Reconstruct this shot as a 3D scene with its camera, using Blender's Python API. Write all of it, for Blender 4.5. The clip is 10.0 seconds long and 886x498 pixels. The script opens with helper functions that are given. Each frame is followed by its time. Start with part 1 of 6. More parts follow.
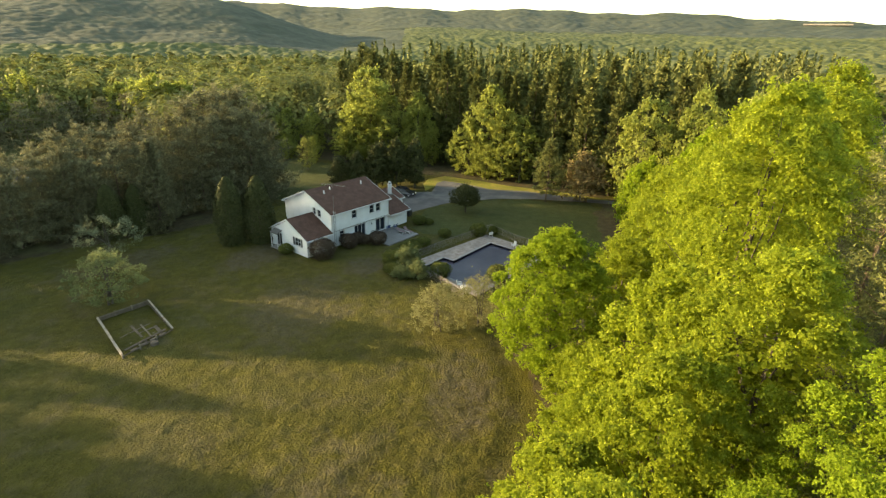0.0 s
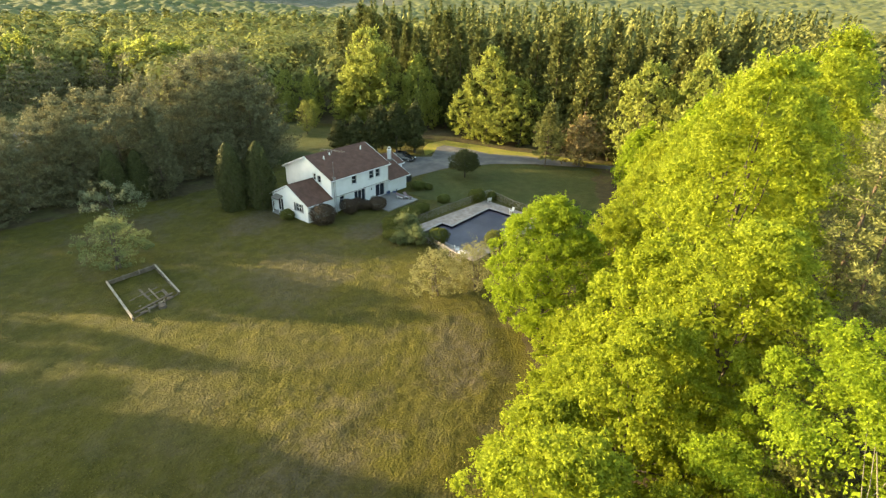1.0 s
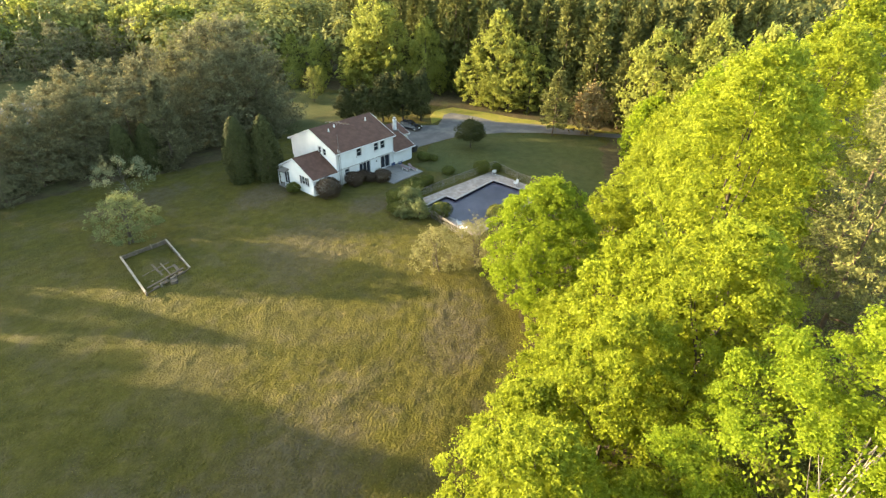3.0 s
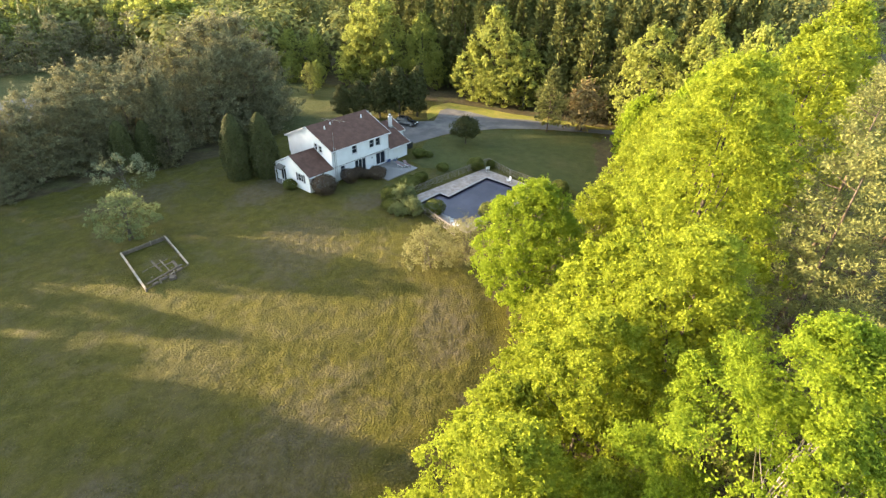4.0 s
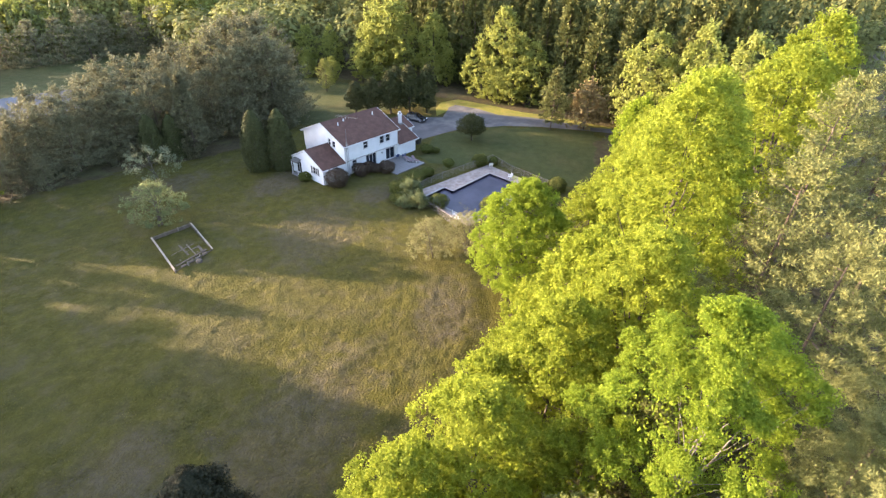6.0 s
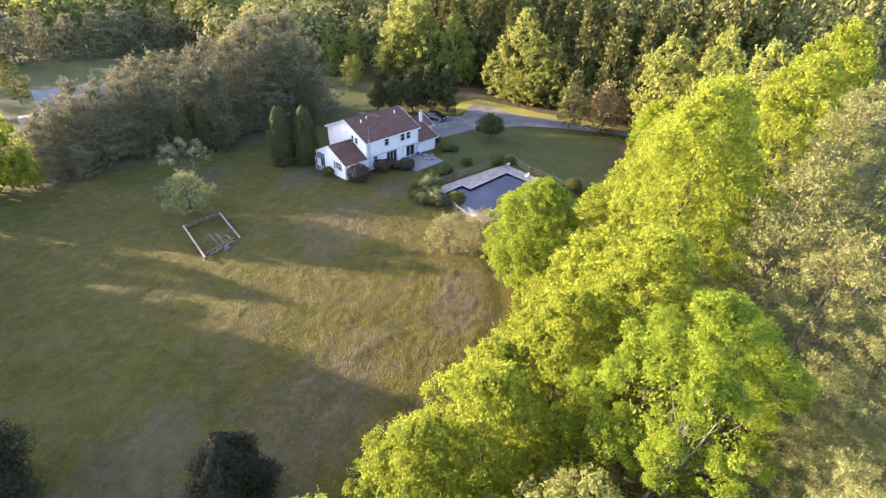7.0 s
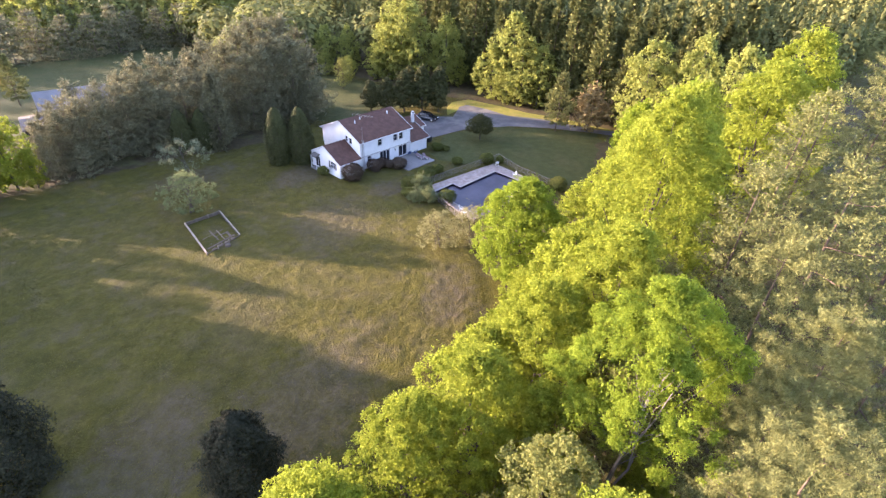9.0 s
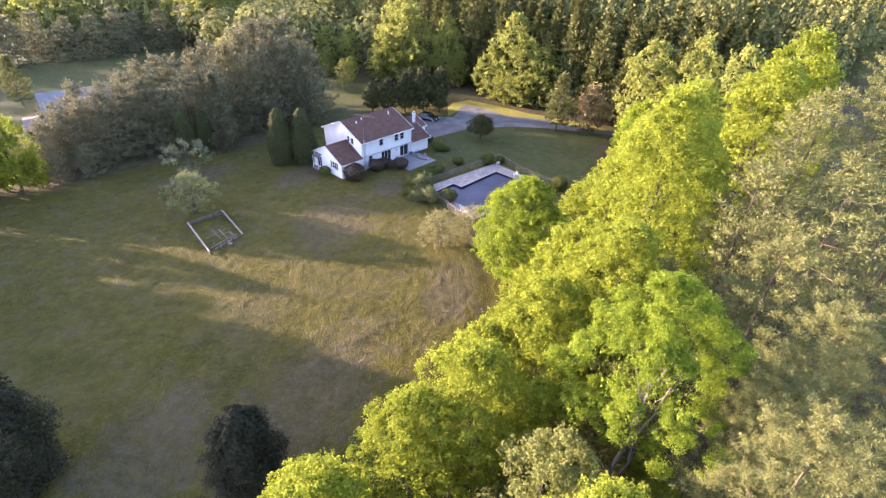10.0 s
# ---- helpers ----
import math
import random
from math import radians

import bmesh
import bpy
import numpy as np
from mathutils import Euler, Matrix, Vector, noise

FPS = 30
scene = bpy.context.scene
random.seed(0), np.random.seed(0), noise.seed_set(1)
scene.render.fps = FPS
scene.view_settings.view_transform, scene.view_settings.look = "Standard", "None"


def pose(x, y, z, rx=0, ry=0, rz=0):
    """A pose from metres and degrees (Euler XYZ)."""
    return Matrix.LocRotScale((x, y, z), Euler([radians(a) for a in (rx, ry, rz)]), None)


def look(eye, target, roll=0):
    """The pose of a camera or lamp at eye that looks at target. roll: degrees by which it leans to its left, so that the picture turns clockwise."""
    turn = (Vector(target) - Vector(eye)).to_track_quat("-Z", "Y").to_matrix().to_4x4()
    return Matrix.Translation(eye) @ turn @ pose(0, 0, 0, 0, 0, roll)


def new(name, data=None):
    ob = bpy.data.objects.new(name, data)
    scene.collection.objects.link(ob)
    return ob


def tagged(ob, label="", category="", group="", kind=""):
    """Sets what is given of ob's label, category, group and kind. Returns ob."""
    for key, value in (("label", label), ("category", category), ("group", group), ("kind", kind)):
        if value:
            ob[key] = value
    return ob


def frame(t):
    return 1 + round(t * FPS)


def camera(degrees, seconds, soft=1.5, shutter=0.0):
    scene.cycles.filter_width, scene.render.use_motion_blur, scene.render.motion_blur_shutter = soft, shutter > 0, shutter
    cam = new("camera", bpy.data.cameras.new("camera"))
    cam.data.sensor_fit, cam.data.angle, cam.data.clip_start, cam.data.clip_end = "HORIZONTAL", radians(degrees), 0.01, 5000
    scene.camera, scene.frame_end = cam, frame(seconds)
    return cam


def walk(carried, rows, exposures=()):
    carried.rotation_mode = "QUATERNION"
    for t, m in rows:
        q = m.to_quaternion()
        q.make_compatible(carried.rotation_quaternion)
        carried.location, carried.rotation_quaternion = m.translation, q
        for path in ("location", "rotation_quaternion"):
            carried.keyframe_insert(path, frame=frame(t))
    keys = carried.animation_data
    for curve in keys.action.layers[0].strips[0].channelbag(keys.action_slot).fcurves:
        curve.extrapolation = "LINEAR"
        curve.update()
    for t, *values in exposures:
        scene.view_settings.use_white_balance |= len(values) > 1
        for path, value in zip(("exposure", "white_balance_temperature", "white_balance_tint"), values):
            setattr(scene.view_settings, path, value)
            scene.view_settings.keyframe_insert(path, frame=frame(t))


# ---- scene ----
cam = camera(82.4, 10.0, soft=1.3)
PATH = [
    (0, (-44.257, -54.646, 28.438), (-42.791, -53.512, 27.688), 1.8),
    (0.5, (-44.649, -55.261, 28.876), (-43.205, -54.15, 28.05), 1.8),
    (1, (-44.803, -55.629, 29.368), (-43.386, -54.53, 28.483), 1.9),
    (1.5, (-44.693, -55.914, 29.901), (-43.3, -54.819, 28.973), 1.9),
    (2, (-44.395, -56.073, 30.391), (-43.014, -54.994, 29.427), 1.7),
    (2.5, (-44.084, -56.313, 30.891), (-42.734, -55.225, 29.894), 1.5),
    (4, (-44.108, -58.131, 32.968), (-42.795, -57.052, 31.914), 1.4),
    (4.5, (-44.422, -59.095, 33.674), (-43.118, -58.015, 32.61), 1.6),
    (5, (-44.893, -60.157, 34.37), (-43.602, -59.071, 33.296), 1.7),
    (6.5, (-47.633, -62.503, 36.22), (-46.383, -61.384, 35.13), 2.1),
    (7, (-48.404, -63.267, 36.762), (-47.179, -62.127, 35.668), 2.4),
    (7.5, (-49.113, -63.94, 37.326), (-47.885, -62.803, 36.231), 2.5),
    (8, (-49.691, -64.627, 37.798), (-48.45, -63.503, 36.704), 2.5),
    (8.5, (-50.14, -65.124, 38.112), (-48.904, -63.998, 37.016), 2.6),
    (9, (-50.467, -65.474, 38.308), (-49.224, -64.357, 37.208), 2.7),
    (9.5, (-50.726, -65.7, 38.32), (-49.473, -64.593, 37.223), 2.5),
    (10, (-50.875, -65.799, 38.301), (-49.633, -64.678, 37.205), 2.6),
]
EXPOSURES = [(0, 2.78, 8800, 1), (1, 3.29, 8600, 1), (2, 3.53, 8400, 2), (4.5, 3.56, 7350, 13), (6.5, 3.64, 6600, 26), (8, 3.65, 6450, 31), (10, 3.66, 6300, 37)]
walk(cam, [(t, look(eye, target, roll)) for t, eye, target, roll in PATH], EXPOSURES)

# ---- world and sun ----
SUN_EL, SUN_AZ = radians(10.4), math.atan2(-0.48, 0.877)
world = bpy.data.worlds.new("evening_sky")
scene.world = world
world.use_nodes = True
sky = world.node_tree.nodes.new("ShaderNodeTexSky")
sky.sky_type, sky.sun_disc = "NISHITA", False
sky.sun_elevation, sky.sun_rotation = SUN_EL, SUN_AZ
sky.air_density, sky.dust_density, sky.ozone_density = 1.0, 1.5, 1.5
back = world.node_tree.nodes["Background"]
back.inputs["Strength"].default_value = 0.15
world.node_tree.links.new(sky.outputs[0], back.inputs["Color"])
sun_lamp = bpy.data.lights.new("sun", "SUN")
sun_lamp.energy, sun_lamp.angle, sun_lamp.color = 3.4, radians(0.7), (1.0, 0.82, 0.57)
sun = new("sun", sun_lamp)
SUN_WAY = Vector((math.sin(SUN_AZ) * math.cos(SUN_EL), math.cos(SUN_AZ) * math.cos(SUN_EL), math.sin(SUN_EL)))
sun.rotation_euler = SUN_WAY.to_track_quat("Z", "Y").to_euler()


# ---- materials ----
def nodes_of(name):
    m = bpy.data.materials.new(name)
    m.use_nodes = True
    n, l = m.node_tree.nodes, m.node_tree.links
    return m, n, l, n["Principled BSDF"]


def put(n, kind, **values):
    node = n.new(kind)
    for key, value in values.items():
        node.inputs[key.replace("_", " ")].default_value = value
    return node


def mixed(n, l, fac, a, b):
    """A colour mix; fac, a and b are sockets or values."""
    m = n.new("ShaderNodeMix")
    m.data_type = "RGBA"
    for i, v in ((0, fac), (6, a), (7, b)):
        if isinstance(v, bpy.types.NodeSocket):
            l.new(v, m.inputs[i])
        else:
            m.inputs[i].default_value = (*v, 1) if isinstance(v, tuple) else v
    return m.outputs[2]


def noise_fac(n, l, scale, low=0.35, high=0.65, detail=4.0, where="Object", stretch=None):
    """Noise between 0 and 1 with set contrast; scale is in features a metre."""
    co = n.new("ShaderNodeTexCoord").outputs[where]
    if stretch:
        mp = n.new("ShaderNodeMapping")
        mp.inputs["Scale"].default_value = stretch
        l.new(co, mp.inputs["Vector"])
        co = mp.outputs[0]
    t = put(n, "ShaderNodeTexNoise", Scale=scale, Detail=detail, Roughness=0.6)
    l.new(co, t.inputs["Vector"])
    r = put(n, "ShaderNodeMapRange", From_Min=low, From_Max=high)
    l.new(t.outputs[0], r.inputs[0])
    return r.outputs[0]


def relief(n, l, bsdf, height, strength=0.4, distance=0.02):
    b = put(n, "ShaderNodeBump", Strength=strength, Distance=distance)
    l.new(height, b.inputs["Height"])
    l.new(b.outputs[0], bsdf.inputs["Normal"])


def surface(name, a, b, scale=3.0, rough=0.8, metal=0.0, fine=30.0, bump=0.3, depth=0.01, dirt=None, stretch=None):
    """A solid surface: two tones in noise, fine grain and relief, and optional dirt in large patches."""
    m, n, l, bsdf = nodes_of(name)
    col = mixed(n, l, noise_fac(n, l, scale, stretch=stretch), a, b)
    grain = noise_fac(n, l, fine, 0.2, 0.8, stretch=stretch)
    dark = tuple(c * 0.75 for c in a)
    col = mixed(n, l, put_scaled(n, l, grain, 0.35), col, dark)
    if dirt:
        col = mixed(n, l, put_scaled(n, l, noise_fac(n, l, scale * 0.25, 0.5, 0.75), 0.7), col, dirt)
    l.new(col, bsdf.inputs["Base Color"])
    bsdf.inputs["Roughness"].default_value = rough
    bsdf.inputs["Metallic"].default_value = metal
    bsdf.inputs["Specular IOR Level"].default_value = 0.5 if rough < 0.7 else 0.12
    relief(n, l, bsdf, grain, bump, depth)
    return m


def put_scaled(n, l, socket, k):
    m = n.new("ShaderNodeMath")
    m.operation = "MULTIPLY"
    l.new(socket, m.inputs[0])
    m.inputs[1].default_value = k
    return m.outputs[0]


def leafy(name, a, b, c, through_light=0.35, tree_shift=0.35, patch_scale=0.5, patch_tone=None):
    """Leaves: each takes its own tone between a and b, some c; whole trees differ a little; light shines through."""
    m, n, l, bsdf = nodes_of(name)
    geo = n.new("ShaderNodeNewGeometry")
    ramp = n.new("ShaderNodeValToRGB")
    e = ramp.color_ramp.elements
    e[0].color, e[1].color = (*a, 1), (*b, 1)
    last = e.new(0.85)
    last.color = (*b, 1)
    e[2].color = (*c, 1)
    l.new(geo.outputs["Random Per Island"], ramp.inputs[0])
    info = n.new("ShaderNodeObjectInfo")
    warm = put_scaled(n, l, info.outputs["Random"], tree_shift)
    col = mixed(n, l, warm, ramp.outputs[0], tuple(0.5 * (x + y) for x, y in zip(a, c)))
    patch = put_scaled(n, l, noise_fac(n, l, patch_scale, 0.35, 0.7), 0.85 if patch_tone else 0.3)
    col = mixed(n, l, patch, col, patch_tone or a)
    l.new(col, bsdf.inputs["Base Color"])
    bsdf.inputs["Roughness"].default_value = 0.7
    bsdf.inputs["Specular IOR Level"].default_value = 0.08
    tr = n.new("ShaderNodeBsdfTranslucent")
    l.new(col, tr.inputs["Color"])
    mix = n.new("ShaderNodeMixShader")
    mix.inputs[0].default_value = through_light
    l.new(bsdf.outputs[0], mix.inputs[1])
    l.new(tr.outputs[0], mix.inputs[2])
    l.new(mix.outputs[0], n["Material Output"].inputs["Surface"])
    return m


LEAF_BRIGHT = leafy("bright_spring_leaves", (0.135, 0.17, 0.017), (0.225, 0.268, 0.028), (0.3, 0.34, 0.05), 0.66)
LEAF_FAR = leafy("lit_distant_leaves", (0.165, 0.188, 0.045), (0.24, 0.265, 0.062), (0.285, 0.3, 0.083), 0.62)
LEAF_APPLE = leafy("apple_leaves", (0.088, 0.11, 0.048), (0.138, 0.16, 0.07), (0.215, 0.22, 0.09), 0.45)
LEAF_MAPLE = leafy("maple_leaves", (0.11, 0.162, 0.015), (0.195, 0.26, 0.023), (0.28, 0.34, 0.042), 0.66)
LEAF_MID = leafy("mid_green_leaves", (0.115, 0.168, 0.015), (0.195, 0.258, 0.024), (0.26, 0.315, 0.038), 0.68)
LEAF_OLIVE = leafy("olive_leaves", (0.122, 0.137, 0.039), (0.182, 0.193, 0.057), (0.228, 0.228, 0.076), 0.58)
LEAF_HAW = leafy("hawthorn_leaves", (0.13, 0.126, 0.055), (0.185, 0.176, 0.08), (0.23, 0.212, 0.1), 0.5)
LEAF_SHRUB = leafy("shrub_leaves", (0.052, 0.062, 0.015), (0.095, 0.105, 0.024), (0.15, 0.155, 0.04), 0.35)
LEAF_BARBERRY = leafy("dark_purple_leaves", (0.05, 0.033, 0.025), (0.08, 0.055, 0.038), (0.11, 0.09, 0.05), 0.15)
LEAF_BLUE = leafy("grey_green_leaves", (0.085, 0.098, 0.055), (0.14, 0.152, 0.083), (0.2, 0.2, 0.12), 0.25)
LEAF_RUST = leafy("reddish_brown_leaves", (0.12, 0.085, 0.042), (0.18, 0.13, 0.06), (0.2, 0.18, 0.07), 0.25)
NEEDLE_PINE = leafy("white_pine_needles", (0.086, 0.094, 0.031), (0.145, 0.15, 0.053), (0.19, 0.19, 0.073), 0.34)
# row needles: blue raised in the colour to stand for haze
NEEDLE_ROW = leafy("row_pine_needles", (0.072, 0.073, 0.041), (0.138, 0.132, 0.072), (0.235, 0.21, 0.108), 0.26)
NEEDLE_SPRUCE = leafy("spruce_needles", (0.06, 0.068, 0.022), (0.1, 0.106, 0.034), (0.12, 0.122, 0.04), 0.18)
NEEDLE_THUJA = leafy("arborvitae_scales", (0.03, 0.034, 0.012), (0.054, 0.058, 0.02), (0.09, 0.086, 0.032), 0.15)
NEEDLE_DARK = leafy("dark_cedar_scales", (0.015, 0.016, 0.009), (0.028, 0.028, 0.015), (0.044, 0.041, 0.021), 0.1)
WOODS = leafy("far_woods_leaves", (0.135, 0.145, 0.043), (0.18, 0.19, 0.057), (0.215, 0.22, 0.072), 0.45, 0.2, 0.085, (0.08, 0.086, 0.036))
BARK = surface("grey_brown_bark", (0.05, 0.041, 0.031), (0.09, 0.076, 0.062), 2.5, 0.9, fine=14, bump=0.8, depth=0.04, stretch=(1, 1, 0.25))
BARK_PALE = surface("pale_bark", (0.1, 0.088, 0.075), (0.18, 0.165, 0.142), 2.0, 0.85, fine=10, bump=0.6, depth=0.03, stretch=(1, 1, 0.4))
BARK_DARK = surface("conifer_bark", (0.07, 0.05, 0.035), (0.12, 0.09, 0.07), 2.5, 0.95, fine=14, bump=0.8, depth=0.04, stretch=(1, 1, 0.25))


def bare_patch(n, l, x, y, wide, deep, turn, ragged=0.45):
    """1 inside a worn patch of ground round (x, y), falling to 0 along a ragged edge."""
    mp = n.new("ShaderNodeMapping")
    mp.vector_type = "TEXTURE"
    mp.inputs["Location"].default_value = (x, y, 0)
    mp.inputs["Rotation"].default_value = (0, 0, radians(turn))
    mp.inputs["Scale"].default_value = (wide, deep, 1)
    l.new(n.new("ShaderNodeTexCoord").outputs["Object"], mp.inputs["Vector"])
    ln = n.new("ShaderNodeVectorMath")
    ln.operation = "LENGTH"
    l.new(mp.outputs[0], ln.inputs[0])
    wob = n.new("ShaderNodeMath")
    wob.operation = "MULTIPLY_ADD"
    l.new(noise_fac(n, l, 0.5, 0.25, 0.75, 7), wob.inputs[0])
    wob.inputs[1].default_value = ragged * 2
    l.new(ln.outputs["Value"], wob.inputs[2])
    r = put(n, "ShaderNodeMapRange", From_Min=1.0 + ragged, From_Max=0.55 + ragged)
    l.new(wob.outputs[0], r.inputs[0])
    return r.outputs[0]


def lawn_material():
    m, n, l, bsdf = nodes_of("mown_lawn")
    green = mixed(n, l, noise_fac(n, l, 0.8, 0.3, 0.7), (0.0366, 0.0347, 0.0054), (0.0661, 0.0579, 0.0081))
    straw = mixed(n, l, noise_fac(n, l, 2.5, 0.3, 0.7), (0.0776, 0.0623, 0.0261), (0.0616, 0.0498, 0.0198))
    patch = put_scaled(n, l, noise_fac(n, l, 0.12, 0.48, 0.66, 6), 0.32)
    col = mixed(n, l, patch, green, straw)
    col = mixed(n, l, put_scaled(n, l, noise_fac(n, l, 0.42, 0.5, 0.66, 7), 0.5), col, (0.0697, 0.0561, 0.0333))
    col = mixed(n, l, put_scaled(n, l, noise_fac(n, l, 0.3, 0.52, 0.66, 5), 0.65), col, (0.0357, 0.0365, 0.0072))
    for x, y, w, d, t, k in ((-14.0, -10.5, 10.0, 6.5, 35, 0.5), (-9.0, 6.0, 6.5, 4.0, 20, 0.7), (-48.0, -31.0, 9.0, 6.0, 30, 0.6), (-36.0, -36.0, 14.0, 6.5, 20, 0.55), (-34.0, -22.0, 9.0, 5.0, 60, 0.18), (-14.0, -34.0, 6.5, 4.0, 40, 0.6), (-1.0, -8.0, 4.0, 3.5, 0, 0.7), (-22.0, 17.0, 9.0, 3.5, 0, 0.6)):
        bare = mixed(n, l, noise_fac(n, l, 1.3, 0.4, 0.62, 6), (0.0687, 0.0552, 0.0423), (0.0482, 0.0383, 0.0189))
        col = mixed(n, l, put_scaled(n, l, bare_patch(n, l, x, y, w, d, t), k), col, bare)
    col = mixed(n, l, put_scaled(n, l, noise_fac(n, l, 1.6, 0.56, 0.68, 6), 0.3), col, (0.0857, 0.0685, 0.0306))
    col = mixed(n, l, put_scaled(n, l, noise_fac(n, l, 5.0, 0.5, 0.7, 6), 0.42), col, (0.1000, 0.0810, 0.0198))
    col = mixed(n, l, put_scaled(n, l, noise_fac(n, l, 9.0, 0.5, 0.7, 3), 0.3), col, (0.0241, 0.0214, 0.0054))
    l.new(col, bsdf.inputs["Base Color"])
    bsdf.inputs["Roughness"].default_value = 0.9
    bsdf.inputs["Specular IOR Level"].default_value = 0.1
    relief(n, l, bsdf, noise_fac(n, l, 5.0, 0.25, 0.75, 4), 1.0, 0.12)
    return m


LAWN = lawn_material()
GREEN_LAWN = surface("lush_green_lawn", (0.035, 0.041, 0.011), (0.051, 0.055, 0.016), 0.7, 0.9, fine=7, bump=0.9, depth=0.08, dirt=(0.064, 0.054, 0.02))
GRASS = leafy("grass_blades", (0.04, 0.04, 0.009), (0.095, 0.086, 0.018), (0.17, 0.135, 0.05), 0.35)
LITTER = surface("leaf_litter", (0.042, 0.034, 0.017), (0.075, 0.056, 0.027), 0.8, 0.95, fine=9, bump=0.9, depth=0.08, dirt=(0.06, 0.075, 0.02))
ROUGH_GRASS = surface("rough_verge_grass", (0.12, 0.125, 0.02), (0.19, 0.16, 0.035), 0.5, 0.95, fine=8, bump=0.9, depth=0.08, dirt=(0.2, 0.14, 0.06))
# the hills' haze is put into this duller, bluer leaf colour
CANOPY = surface("haze_toned_canopy", (0.034, 0.04, 0.026), (0.058, 0.063, 0.039), 0.03, 0.95, fine=0.1, bump=0.2, depth=1.0, dirt=(0.048, 0.053, 0.038))
VALLEY = surface("valley_canopy", (0.05, 0.058, 0.022), (0.088, 0.095, 0.033), 0.06, 0.95, fine=0.35, bump=0.25, depth=0.6, dirt=(0.05, 0.056, 0.03))
ASPHALT = surface("worn_asphalt", (0.074, 0.07, 0.068), (0.105, 0.098, 0.094), 0.4, 0.85, fine=20, bump=0.25, depth=0.01, dirt=(0.24, 0.21, 0.17))


# ---- mesh helpers ----
def mesh_from(name, verts, faces_n, material, smooth=False):
    """A mesh of loose faces, faces_n corners each, corners in a row."""
    verts = np.asarray(verts, np.float32).reshape(-1, 3)
    me = bpy.data.meshes.new(name)
    count = len(verts) // faces_n
    me.vertices.add(len(verts))
    me.vertices.foreach_set("co", verts.ravel())
    me.loops.add(len(verts))
    me.loops.foreach_set("vertex_index", np.arange(len(verts), dtype=np.int32))
    me.polygons.add(count)
    me.polygons.foreach_set("loop_start", np.arange(count, dtype=np.int32) * faces_n)
    me.update(calc_edges=True)
    me.materials.append(material)
    return me


def unit(v):
    return v / np.maximum(np.linalg.norm(v, axis=-1, keepdims=True), 1e-9)


def leaf_tris(rng, at, normal, size, scatter=0.45, slim=0.8):
    """Leaf points at the places given, facing roughly along normal."""
    normal = unit(normal + rng.normal(0, scatter, at.shape))
    u = unit(np.cross(normal, rng.normal(0, 1, at.shape)))
    v = np.cross(normal, u)
    s = (size * rng.uniform(0.7, 1.3, len(at)))[:, None]
    return np.stack([at - u * s * slim - v * s * 0.6, at + u * s * slim - v * s * 0.6, at + v * s * 1.1], 1)


def needle_tris(rng, at, way, length, width):
    """Slim pointed triangles from each place along its way."""
    side = unit(np.cross(way, rng.normal(0, 1, at.shape)))
    ln = (length * rng.uniform(0.7, 1.3, len(at)))[:, None]
    w = (width * rng.uniform(0.7, 1.3, len(at)))[:, None]
    return np.stack([at - side * w, at + side * w, at + way * ln], 1)


def tubes(lines, sides=6):
    """Tapered tubes along (points, radii) lines: vertices and quads."""
    verts, faces = [], []
    for pts, radii in lines:
        pts = np.asarray(pts, float)
        base = len(verts)
        for i, p in enumerate(pts):
            way = unit(pts[min(i + 1, len(pts) - 1)] - pts[max(i - 1, 0)])
            a = unit(np.cross(way, (0.31, 0.95, 0.05) if abs(way[2]) > 0.7 else (0, 0, 1)))
            b = np.cross(way, a)
            for k in range(sides):
                t = 2 * math.pi * k / sides
                verts.append(tuple(p + (a * math.cos(t) + b * math.sin(t)) * radii[i]))
        for i in range(len(pts) - 1):
            for k in range(sides):
                k2 = (k + 1) % sides
                faces.append((base + i * sides + k, base + i * sides + k2, base + (i + 1) * sides + k2, base + (i + 1) * sides + k))
        faces.append(tuple(base + (len(pts) - 1) * sides + k for k in range(sides)))
    return verts, faces


def tube_mesh(name, lines, material, sides=6):
    me = bpy.data.meshes.new(name)
    v, f = tubes(lines, sides)
    me.from_pydata(v, [], f)
    me.polygons.foreach_set("use_smooth", [True] * len(me.polygons))
    me.materials.append(material)
    me.update()
    return me


def bent_line(rng, a, b, steps=5, wobble=0.06, sag=0.0):
    a, b = np.asarray(a, float), np.asarray(b, float)
    ln = np.linalg.norm(b - a)
    t = np.linspace(0, 1, steps)[:, None]
    pts = a + (b - a) * t + rng.normal(0, wobble * ln, (steps, 3)) * t * (1.2 - t)
    pts[:, 2] += sag * ln * (4 * t * (1 - t))[:, 0]
    return pts


